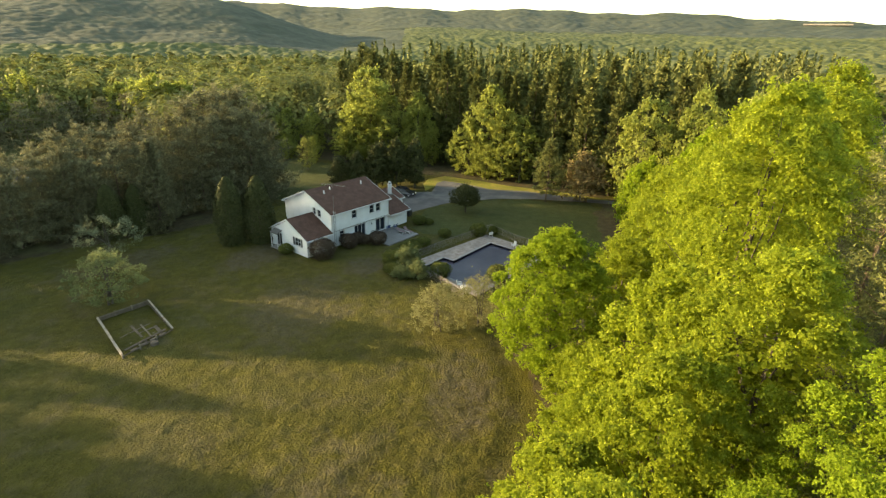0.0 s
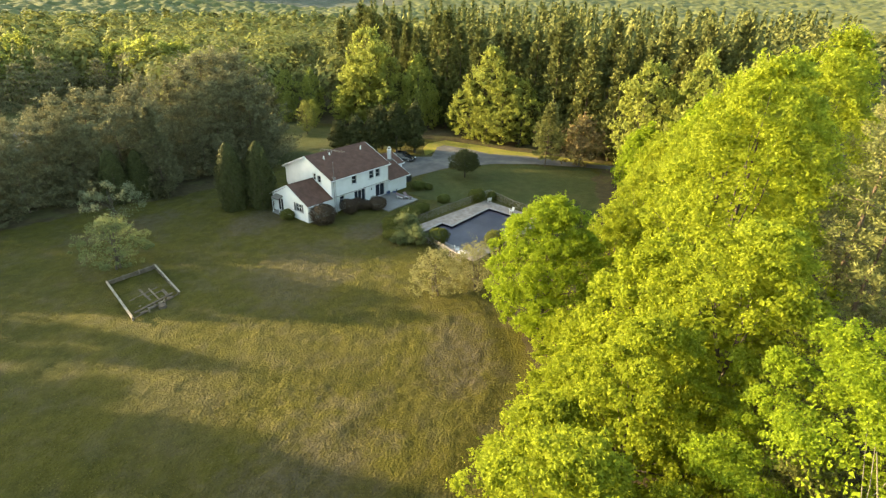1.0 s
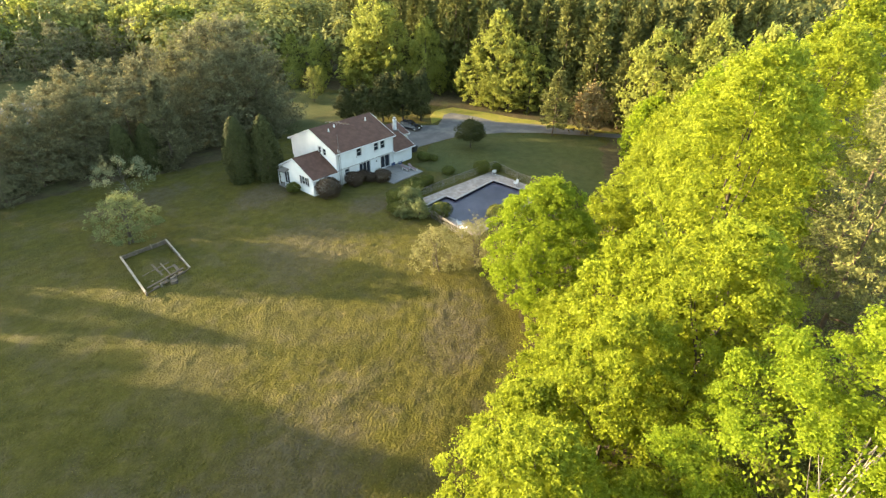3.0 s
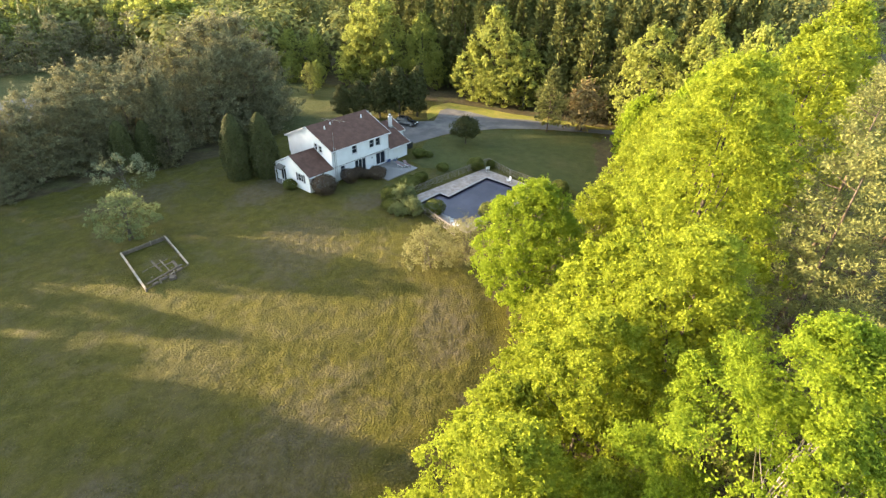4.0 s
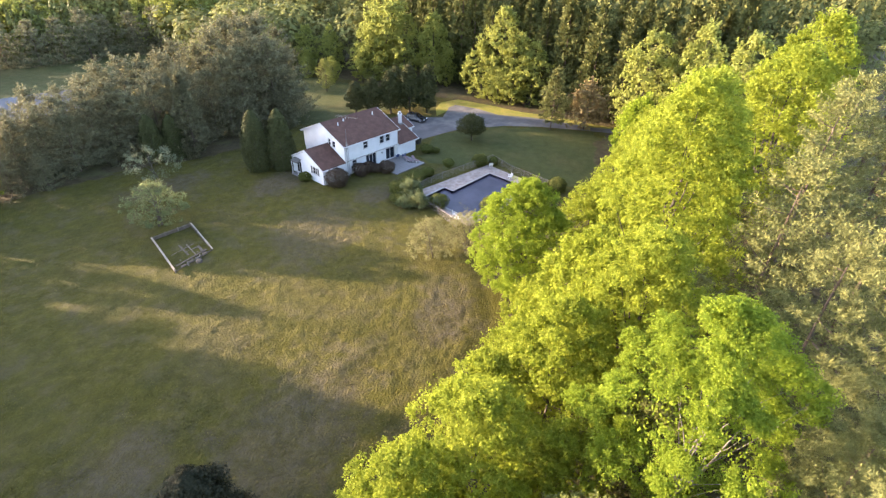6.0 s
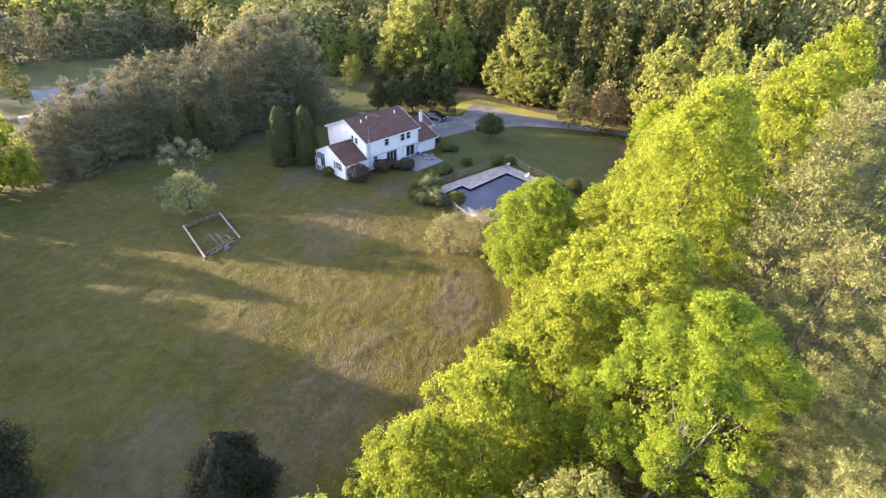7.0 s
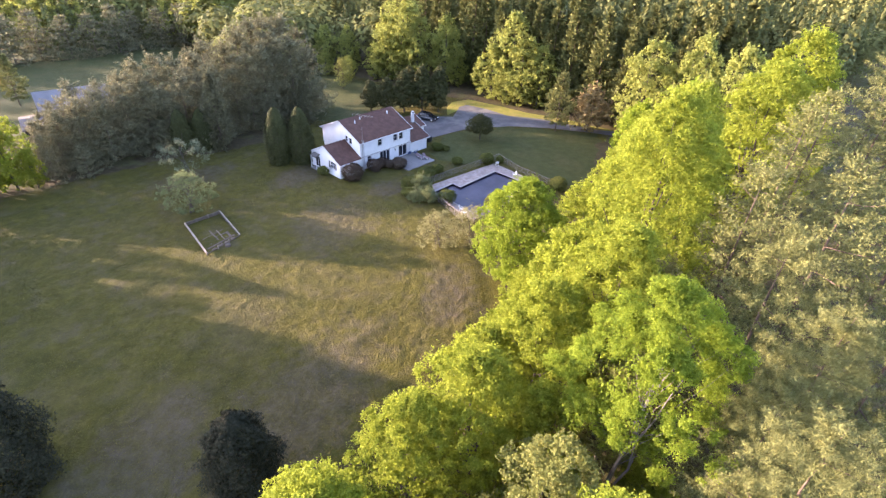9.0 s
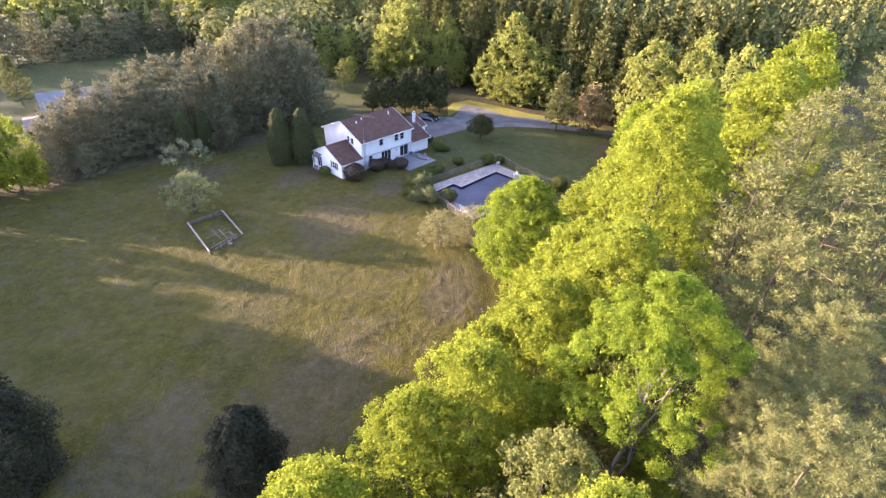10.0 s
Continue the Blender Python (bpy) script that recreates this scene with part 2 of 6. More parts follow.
# ---- tree shapes: each gives a trunk mesh with its limbs and a crown mesh ----
def broadleaf(seed, height, radius, low, clumps, per_clump, leaf, leaf_mat, bark, trunk_r=0.22, clump_r=1.0, egg=0.75, lean=(0, 0), stems=1, scatter=0.75, boughs=0, bough_r=1.0, inner=1.0):
    """A broadleaf tree: stems and limbs, and a crown of leaf clumps set unevenly on an egg-shaped outline."""
    rng = np.random.default_rng(seed)
    lobes = rng.normal(0, 1, (9, 3))
    sprays, clumps = clumps, boughs or clumps
    h = np.clip(rng.beta(1.35, 1.15, clumps), 0.02, 0.98)
    ang = rng.uniform(0, 2 * math.pi, clumps)
    depth = np.where(rng.uniform(0, 1, clumps) < 0.86, rng.uniform(0.74, 1.05, clumps), rng.uniform(0.3, 0.74, clumps))
    profile = np.sin(math.pi * h ** egg) ** 0.66
    d = np.stack([np.cos(ang), np.sin(ang), 2 * h - 1], 1)
    swell = 1 + 0.06 * np.sin(unit(d) @ lobes.T * 3.1 + seed).sum(1) / 1.3
    centre = np.stack([np.cos(ang) * profile * depth * radius * swell, np.sin(ang) * profile * depth * radius * swell, low + h * (height - low) * (0.9 + 0.1 * swell)], 1)
    centre[:, 0] += lean[0] * (centre[:, 2] / height) ** 1.5
    centre[:, 1] += lean[1] * (centre[:, 2] / height) ** 1.5
    if boughs:
        # each bough carries its own uneven head of sprays
        own = rng.integers(0, boughs, sprays)
        head = bough_r * np.exp(rng.normal(0, 0.25, boughs))
        spot = unit(rng.normal(0, 1, (sprays, 3)) + unit(centre[own] - [0, 0, low + 0.4 * (height - low)]) * 0.7 + [0, 0, 0.25])
        centre = centre[own] + spot * (head[own] * rng.uniform(0.35, 1.05, sprays) ** 0.6)[:, None] * [1, 1, 0.75]
        clumps = sprays
    core = np.array([lean[0] * 0.5, lean[1] * 0.5, low + 0.42 * (height - low)])
    rc = clump_r * np.exp(rng.normal(0, 0.32, clumps))
    c = np.repeat(centre, per_clump, 0)
    ways = unit(rng.normal(0, 1, (len(c), 3)) + np.repeat(unit(centre - core), per_clump, 0) * 0.6 + [0, 0, 0.2])
    at = c + ways * (np.repeat(rc, per_clump) * rng.uniform(0.2, 1.1, len(c)) ** 0.5)[:, None] * [1, 1, 0.8]
    # shoots that break the outline
    shoots = max(8, min(clumps // 3, 150))
    k = rng.choice(clumps, shoots)
    grow = unit(unit(centre[k] - core) + rng.normal(0, 0.45, (shoots, 3)) + [0, 0, 0.5])
    n = max(6, per_clump // 6)
    along = rng.uniform(0.3, 1.0, (shoots, n, 1)) * rng.uniform(0.8, 2.2, (shoots, 1, 1)) * (0.2 + 0.7 * clump_r)
    spray = (centre[k] + grow * rc[k][:, None] * 0.5)[:, None] + grow[:, None] * along + rng.normal(0, 0.13 * clump_r, (shoots, n, 3))
    at = np.concatenate([at, spray.reshape(-1, 3)])
    ways = np.concatenate([ways, np.repeat(grow, n, 0) + rng.normal(0, 0.6, (shoots * n, 3))])
    at[:, 2] = np.maximum(at[:, 2], 0.1)
    tris = leaf_tris(rng, at, ways + [0, 0, 0.3], leaf, scatter, 0.66)
    # the inner mass of leaves, behind the sprays
    n = int(len(at) * inner / 20)
    h, ang = np.clip(rng.beta(1.5, 1.3, n), 0.04, 0.92), rng.uniform(0, 2 * math.pi, n)
    wide = np.sin(math.pi * h**egg) ** 0.66 * radius * rng.uniform(0.25, 0.76, n)
    mass = np.stack([np.cos(ang) * wide, np.sin(ang) * wide, low + h * (height - low) * 0.94], 1)
    mass[:, :2] += np.array(lean) * (mass[:, 2:] / height) ** 1.5
    tris = np.concatenate([tris, leaf_tris(rng, mass, mass - core, leaf * 1.8, 0.6, 0.7)])
    crown = mesh_from("crown", tris, 3, leaf_mat)
    trunks, limbs = [], []
    for s in range(stems):
        foot = np.array([rng.normal(0, 0.35), rng.normal(0, 0.35), -0.15]) if stems > 1 else np.array([0, 0, -0.15])
        top = np.array([lean[0] * 0.9 + rng.normal(0, radius * (0.13 if stems > 1 else 0.05)), lean[1] * 0.9 + rng.normal(0, radius * (0.13 if stems > 1 else 0.05)), low + 0.78 * (height - low)])
        line = bent_line(rng, foot, top, 7, 0.03)
        r0 = trunk_r / stems ** 0.4
        trunks.append((line, [r0 * (1.25 if i == 0 else 1) * (1 - 0.82 * i / 6) for i in range(7)]))
        for k in rng.choice(clumps, min(clumps, 11 // stems + 3), replace=False):
            z = np.clip(centre[k, 2] * rng.uniform(0.35, 0.7), low * 0.6, top[2] * 0.95)
            i = int(np.argmin(abs(line[:, 2] - z)))
            limbs.append((bent_line(rng, line[i], centre[k] * [0.9, 0.9, 0.97], 5, 0.05, 0.05), [r0 * 0.34 * (1 - i / 9), r0 * 0.24, r0 * 0.15, r0 * 0.08, r0 * 0.03]))
    return tube_mesh("trunk", trunks + limbs, bark, 5), crown


def pine(seed, height, radius, low, whorl, arms, tufts, per_tuft, needle, width, mat, bark, droop=0.0, point=1.0, rise=0.25, bare=2, skirt=0.55, loose=0.6, fluff=0.1):
    """A pine: whorls of limbs, each with feathery tufts along its outer part."""
    rng = np.random.default_rng(seed)
    lines, at, way = [], [], []
    z = low
    while z < height - 0.5:
        f = (z - low) / (height - low)
        reach = radius * min(1.0, skirt + 1.6 * f) * max(0.06, (1 - f ** 1.25)) ** (0.62 * point)
        for k in range(arms):
            if rng.uniform() < 0.12:
                continue
            a = rng.uniform(0, 2 * math.pi)
            ln = reach * rng.uniform(0.6, 1.18)
            tip = np.array([math.cos(a) * ln, math.sin(a) * ln, z + ln * (rise * (0.4 + f) - droop) * rng.uniform(0.5, 1.4)])
            pts = bent_line(rng, (0, 0, z), tip, 4, 0.05, -0.04)
            r = 0.03 + 0.012 * ln
            lines.append((pts, [r, r * 0.75, r * 0.5, r * 0.2]))
            t = rng.uniform(0.35, 1.03, tufts) ** 0.8
            p = np.array([0, 0, z]) + (tip - [0, 0, z]) * t[:, None]
            side = np.array([-math.sin(a), math.cos(a), 0])
            p = p + side * (rng.normal(0, 0.2, tufts) * ln * (1.15 - t) ** 0.7)[:, None] + rng.normal(0, fluff, (tufts, 3))
            out = np.array([math.cos(a), math.sin(a), 0.35 + rise])
            at.append(np.repeat(p, per_tuft, 0))
            way.append(unit(out * 0.8 + rng.normal(0, loose, (tufts * per_tuft, 3)) + [0, 0, 0.35]))
        z += whorl * rng.uniform(0.75, 1.25)
    n = 24
    at.append(np.stack([np.zeros(n), np.zeros(n), rng.uniform(height - 1.4, height - 0.1, n)], 1))
    way.append(unit(rng.normal(0, 0.5, (n, 3)) + [0, 0, 0.9]))
    at, way = np.concatenate(at), np.concatenate(way)
    at = at + way * rng.uniform(-0.2, 0.7, (len(at), 1)) * needle
    crown = mesh_from("crown", needle_tris(rng, at, way, needle, width), 3, mat)
    stem = (bent_line(rng, (0, 0, -0.15), (0, 0, height - 0.3), 6, 0.006), [0.0125 * height * (1 - 0.94 * i / 5) for i in range(6)])
    return tube_mesh("trunk", [stem] + lines[::bare], bark, 4), crown


def plume_pine(seed, height, radius, low, whorl, arms, plumes, per, needle, width, long, fat, mat, bark, rise=0.3, skirt=0.55, point=1.0, lift=0.6, bare=6, ragged=0.25):
    """A white pine: tiers of limbs that carry upswept brushes of needles, with dark gaps between the tiers."""
    rng = np.random.default_rng(seed)
    lines, root, way = [], [], []
    z = low
    while z < height - 0.6:
        f = (z - low) / (height - low)
        reach = radius * min(1.0, skirt + 1.6 * f) * max(0.07, (1 - f**1.25)) ** (0.62 * point)
        spin = rng.uniform(0, 2 * math.pi)
        for k in range(arms):
            if rng.uniform() < 0.13:
                continue
            a = spin + 2 * math.pi * (k + rng.uniform(-0.35, 0.35)) / arms
            ln = reach * rng.uniform(1 - 2 * ragged, 1 + ragged)
            out = np.array([math.cos(a), math.sin(a), 0.0])
            side = np.array([-math.sin(a), math.cos(a), 0.0])
            tip = out * ln + [0, 0, z + ln * rise * (0.35 + f) * rng.uniform(0.4, 1.3)]
            lines.append((bent_line(rng, (0, 0, z), tip, 4, 0.04, -0.05), [0.03 + 0.012 * ln, 0.022 + 0.009 * ln, 0.015 + 0.006 * ln, 0.01]))
            count = max(3, int(plumes * (0.45 + 0.55 * ln / radius)))
            t = rng.uniform(0.28, 1.0, count) ** 0.75
            fan = rng.normal(0, 0.21, count) * ln * (1.2 - t) ** 0.6
            root.append(np.array([0, 0, z]) + (tip - [0, 0, z]) * t[:, None] + side * fan[:, None] + rng.normal(0, 0.09, (count, 3)))
            way.append(unit(out * 0.75 + side * (np.sign(fan) * rng.uniform(0, 0.75, count))[:, None] + np.array([0, 0, 1]) * (lift * rng.uniform(0.3, 1.5, count))[:, None]))
        z += whorl * rng.uniform(0.8, 1.2)
    n = 10
    root.append(np.stack([rng.normal(0, 0.1, n), rng.normal(0, 0.1, n), rng.uniform(height - 1.9, height - 0.7, n)], 1))
    way.append(unit(rng.normal(0, 0.4, (n, 3)) + [0, 0, 1]))
    root, way = np.concatenate(root), np.concatenate(way)
    length = long * np.exp(rng.normal(0, 0.28, len(root)))
    p, w, ln = np.repeat(root, per, 0), np.repeat(way, per, 0), np.repeat(length, per)
    u = rng.uniform(-0.15, 1, len(p))
    around = unit(np.cross(w, rng.normal(0, 1, p.shape)))
    at = p + w * (u * ln)[:, None] + around * (fat * np.sqrt(np.clip(1.1 - u, 0.05, 1)) * rng.uniform(0.1, 1, len(p)))[:, None]
    tris = needle_tris(rng, at, unit(w * 0.45 + around * 0.8 + rng.normal(0, 0.3, p.shape)), np.full(len(p), needle), np.full(len(p), width))
    n = len(p) // 12
    k = rng.integers(0, len(root), n)
    inner = root[k] * np.column_stack([rng.uniform(0.1, 0.7, (n, 1))] * 2 + [np.ones((n, 1))]) - [0, 0, 0.25]
    tris = np.concatenate([tris, needle_tris(rng, inner, unit(way[k] + rng.normal(0, 0.6, (n, 3)) - [0, 0, 0.5]), np.full(n, needle * 1.3), np.full(n, width * 1.4))])
    crown = mesh_from("crown", tris, 3, mat)
    stem = (bent_line(rng, (0, 0, -0.15), (0, 0, height - 0.4), 6, 0.006), [0.0125 * height * (1 - 0.94 * i / 5) for i in range(6)])
    return tube_mesh("trunk", [stem] + lines[::bare], bark, 4), crown


def column(seed, height, radius, leaves, leaf, mat, bark, blunt=0.35, low=0.15, rough=0.0, lump=1.0):
    """A dense arborvitae or cedar column of upright sprays."""
    rng = np.random.default_rng(seed)
    h = rng.uniform(0, 1, leaves) ** 0.9
    a = rng.uniform(0, 2 * math.pi, leaves)
    r = radius * np.minimum(1, (0.75 + 0.8 * h)) * np.maximum(1 - h ** 2.6, 0.0) ** blunt
    r = r * (1 + lump * (0.07 * np.sin(a * 5 + h * 9 + seed) + 0.05 * np.sin(a * 9 - h * 21))) * rng.uniform(0.8, 1.03 + rough, leaves)
    at = np.stack([np.cos(a) * r, np.sin(a) * r, low + h * (height - low)], 1)
    out = np.stack([np.cos(a), np.sin(a), 0.25 + 0.9 * h ** 4], 1)
    crown = mesh_from("crown", leaf_tris(rng, at, out, leaf, 0.55, 0.6), 3, mat)
    stem = (bent_line(rng, (0, 0, -0.1), (0, 0, height * 0.85), 5, 0.005), [0.16, 0.13, 0.1, 0.07, 0.03])
    limbs = [(bent_line(rng, (0, 0, z), (math.cos(t) * radius * 0.6, math.sin(t) * radius * 0.6, z + 0.9), 3, 0.04), [0.035, 0.025, 0.01]) for z, t in zip(np.linspace(0.6, height * 0.75, 10), rng.uniform(0, 6.3, 10))]
    return tube_mesh("trunk", [stem] + limbs, bark, 5), crown


def dome(seed, height, radius, leaves, leaf, mat, bark):
    """A clipped, rounded shrub: short stems and a dense uneven dome of small leaves."""
    rng = np.random.default_rng(seed)
    d = unit(rng.normal(0, 1, (leaves, 3)) + [0, 0, 0.25])
    bumps = rng.normal(0, 1, (8, 3))
    swell = 1 + 0.07 * np.sin(d @ bumps.T * 3.5).sum(1) / 1.5
    at = d * np.array([radius, radius, height * 0.52]) * (swell * rng.uniform(0.8, 1.04, leaves))[:, None] + [0, 0, height * 0.48]
    at[:, 2] = np.maximum(at[:, 2], 0.05)
    crown = mesh_from("crown", leaf_tris(rng, at, d, leaf, 0.5), 3, mat)
    stems = [(bent_line(rng, (rng.normal(0, 0.08), rng.normal(0, 0.08), -0.05), (math.cos(a) * radius * 0.6, math.sin(a) * radius * 0.6, height * 0.7), 4, 0.05), [0.04, 0.03, 0.02, 0.01]) for a in rng.uniform(0, 6.3, 6)]
    return tube_mesh("trunk", stems, bark, 4), crown


def plant(name, shape, x, y, label, category, group="", scale=1.0, tall=1.0, turn=0.0, z=0.0):
    """One tree or bush as a thing: an Empty at its foot with trunk and crown."""
    root = new(name)
    root.matrix_world = pose(x, y, z, 0, 0, turn) @ Matrix.Diagonal((scale, scale, scale * tall, 1))
    for child, me in zip(("trunk", "crown"), shape):
        new(child, me).parent = root
    return tagged(root, label, category, group)


# ---- ground ----
def smooth_step(a, b, x):
    t = np.clip((x - a) / (b - a), 0, 1)
    return t * t * (3 - 2 * t)


def terrain(x, y):
    """Height of the land: level round the house, a near hill to the north, a long ridge far off."""
    r, az = np.hypot(x, y), np.degrees(np.arctan2(y, x))
    upland = 58 * smooth_step(330, 1600, r) * smooth_step(62, 40, az)
    near = 103 * np.exp(-(((az - 66) / np.where(az > 66, 45.0, 15.5)) ** 2)) * smooth_step(520, 1250, r) * (1 + 0.03 * np.sin(az * 0.45))
    crest = 184 + 14 * np.exp(-(((az - 28) / 10) ** 2)) - 42 * smooth_step(14, -4, az) + 5 * np.sin(az * 0.45 + 1) + 3 * np.sin(az * 1.3)
    ridge = upland + (crest - upland) * smooth_step(1350, 3000, r)
    swell = 3.0 * np.sin(x * 0.011 + 1.0) * np.sin(y * 0.009) * smooth_step(180, 500, r)
    return np.maximum(near, ridge) + swell


def ground_sheet():
    radii = np.concatenate([np.linspace(0, 160, 17), np.geomspace(180, 4300, 42)])
    seg = 220
    t = np.linspace(0, 2 * math.pi, seg, endpoint=False)
    x, y = radii[:, None] * np.cos(t), radii[:, None] * np.sin(t)
    z = terrain(x, y)
    verts = np.stack([x, y, z], -1).reshape(-1, 3)
    faces = [(i * seg + k, (i + 1) * seg + k, (i + 1) * seg + (k + 1) % seg, i * seg + (k + 1) % seg) for i in range(len(radii) - 1) for k in range(seg)]
    me = bpy.data.meshes.new("ground")
    me.from_pydata(verts.tolist(), [], faces)
    me.polygons.foreach_set("use_smooth", [True] * len(me.polygons))
    me.materials.append(LAWN)
    me.materials.append(LITTER)
    me.materials.append(CANOPY)
    me.polygons.foreach_set("material_index", [int(f[0] // seg > 17) + int(radii[f[0] // seg] > 640) for f in faces])
    me.update()
    return me


POOL_HOLE = [(3.6, -22.9), (18.1, -22.9), (18.1, -15.7), (8.6, -15.7), (8.6, -13.9), (4.1, -13.9)]


def flat_sheet(name, outline, z, material, rough=0.0, seed=0, holes=()):
    """A level sheet inside an outline, its edge broken up by rough metres."""
    rng = np.random.default_rng(seed)
    pts = []
    for i, p in enumerate(outline):
        q = outline[(i + 1) % len(outline)]
        n = max(1, int(math.dist(p, q) / (1.2 if rough else 50)))
        for k in range(n):
            s = k / n
            pts.append((p[0] + (q[0] - p[0]) * s + rng.normal(0, rough), p[1] + (q[1] - p[1]) * s + rng.normal(0, rough)))
    bm = bmesh.new()
    edges = []
    for ring in (pts, *holes):
        vs = [bm.verts.new((x, y, z)) for x, y in ring]
        edges += [bm.edges.new((vs[i], vs[(i + 1) % len(vs)])) for i in range(len(vs))]
    bmesh.ops.triangle_fill(bm, edges=edges, use_beauty=True, normal=(0, 0, 1))
    for f in bm.faces:
        if f.normal.z < 0:
            f.normal_flip()
    me = bpy.data.meshes.new(name)
    bm.to_mesh(me)
    bm.free()
    me.materials.append(material)
    return me


def hole_in_ground(me, ring):
    """Cuts the pool's outline out of the ground sheet."""
    bm = bmesh.new()
    bm.from_mesh(me)
    x0, x1 = min(p[0] for p in ring) - 3, max(p[0] for p in ring) + 3
    y0, y1 = min(p[1] for p in ring) - 3, max(p[1] for p in ring) + 3
    for co, no in (((x0, 0, 0), (1, 0, 0)), ((x1, 0, 0), (1, 0, 0)), ((0, y0, 0), (0, 1, 0)), ((0, y1, 0), (0, 1, 0))):
        near = [f for f in bm.faces if f.calc_center_median().length < 60]
        geom = near + list({e for f in near for e in f.edges}) + list({v for f in near for v in f.verts})
        bmesh.ops.bisect_plane(bm, geom=geom, plane_co=co, plane_no=no, dist=1e-4)
    gone = [f for f in bm.faces if x0 < f.calc_center_median().x < x1 and y0 < f.calc_center_median().y < y1]
    bmesh.ops.delete(bm, geom=gone, context="FACES")
    vs = [bm.verts.new((x, y, 0)) for x, y in ring]
    inner = [bm.edges.new((vs[i], vs[(i + 1) % len(vs)])) for i in range(len(vs))]
    outer = [e for e in bm.edges if e.is_boundary and all(x0 - 0.01 <= v.co.x <= x1 + 0.01 and y0 - 0.01 <= v.co.y <= y1 + 0.01 for v in e.verts)]
    made = bmesh.ops.triangle_fill(bm, edges=inner + [e for e in outer if e not in inner], use_beauty=True, normal=(0, 0, 1))["geom"]
    for f in made:
        if isinstance(f, bmesh.types.BMFace) and f.normal.z < 0:
            f.normal_flip()
    bm.to_mesh(me)
    bm.free()


ground_mesh = ground_sheet()
hole_in_ground(ground_mesh, POOL_HOLE)
tagged(new("ground", ground_mesh), "mown lawn of green and straw-coloured grass with bare patches", "lawn", kind="structure")

wood_edge = [(-60, -49), (-50, -50), (-40, -48.5), (-33, -47.5), (-25, -46.5), (-18, -44.2), (-12.5, -41.5), (-8, -37), (-4.5, -32), (0, -29.5), (8, -32), (20, -31), (30, -29), (44, -22), (52, -21), (140, -40), (140, -150), (-60, -150)]
tagged(new("woodland_floor", flat_sheet("woodland_floor", wood_edge, 0.02, LITTER, 0.35, 3)), "brown leaf litter under the trees beside the lawn", "woodland floor", kind="structure")
row_floor = [(-70, 30), (-45, 28.5), (-30, 27.5), (-20, 27), (-13, 24.5), (-8, 19), (-3, 12.5), (-1.5, 14), (4, 24), (10, 29), (12, 36), (8, 45), (-20, 52), (-70, 52)]
tagged(new("pine_row_floor", flat_sheet("pine_row_floor", row_floor, 0.02, LITTER, 0.4, 4)), "brown needle litter under the pine row", "woodland floor", kind="structure")
far_floor = [(46, 15), (49, 6), (50, 0), (53, -9), (55, -18), (140, -40), (400, 100), (300, 330), (60, 300), (38, 110), (36, 62), (40, 40), (44, 26)]
tagged(new("forest_floor", flat_sheet("forest_floor", far_floor, 0.03, LITTER, 0.5, 5)), "dark litter under the dense conifer wood", "woodland floor", kind="structure")
for name, outline, seed in (
    ("meadow", [(-150, 54), (-60, 54), (6, 52), (12, 72), (16, 100), (14, 128), (-150, 136)], 6),
    ("garden_lawn", [(9, 31), (12, 21), (19, 15), (28, 22), (33, 20), (41, 26), (38, 40), (33, 62), (26, 80), (16, 80), (12, 50)], 7),
    ("front_lawn", [(19.5, -1.5), (24, 2.6), (30, 1.8), (34.5, -0.6), (40, -4), (45, -10), (49.5, -18), (44, -24), (30, -30), (23, -30), (24, -12), (14.5, -10), (14.5, -2.5)], 8),
):
    tagged(new(name, flat_sheet(name, outline, 0.012, GREEN_LAWN, 0.5, seed)), "dense green grass", "grass", kind="structure")
verge = [(34, 11), (38, 15), (42, 17), (47, 16), (49, 7), (50, 0), (53, -8), (55, -20), (52, -21.5), (50.4, -16.5), (49.2, -6.2), (44.3, 1.8), (44.2, 8), (42.8, 13.3), (38.5, 11.9)]
tagged(new("verge", flat_sheet("verge", verge, 0.045, ROUGH_GRASS, 0.0)), "sunlit rough yellow grass along the driveway", "verge", kind="structure")
drive = [(16.9, 3.6), (22.8, 3.4), (29.9, 2.4), (34.3, 0.2), (39.5, -3.0), (44.9, -9.0), (50.0, -17.6), (56, -28), (58.5, -27), (52.2, -16.6), (50.4, -10), (48.6, -4.2), (44.6, 1.9), (44.6, 8.1), (43.2, 13.4), (40.8, 13.4), (37.6, 11.4), (34.3, 9.6), (31.2, 12.5), (30.6, 16), (26, 16.5), (20, 13), (16.9, 11)]
tagged(new("road_driveway", flat_sheet("road_driveway", drive, 0.06, ASPHALT)), "worn pale grey asphalt driveway curving past the lawn", "driveway", kind="structure")


# ---- lawn turf: lumpy mown grass over the level ground ----
def lawn_edge(x):
    return np.interp(x, [-60, -40, -25, -12.5, -8, -4.5, 0, 30], [-46, -45, -43, -39, -35, -31, -29, -29])


def value_noise(rng, x, y, cell):
    """Smooth random heights between -1 and 1 with the given cell size."""
    table = rng.uniform(-1, 1, (256, 256))
    u, v = x / cell, y / cell
    i, j = np.floor(u).astype(int), np.floor(v).astype(int)
    a, b = u - i, v - j
    a, b = a * a * (3 - 2 * a), b * b * (3 - 2 * b)
    at = lambda p, q: table[p % 256, q % 256]
    return (at(i, j) * (1 - a) + at(i + 1, j) * a) * (1 - b) + (at(i, j + 1) * (1 - a) + at(i + 1, j + 1) * a) * b


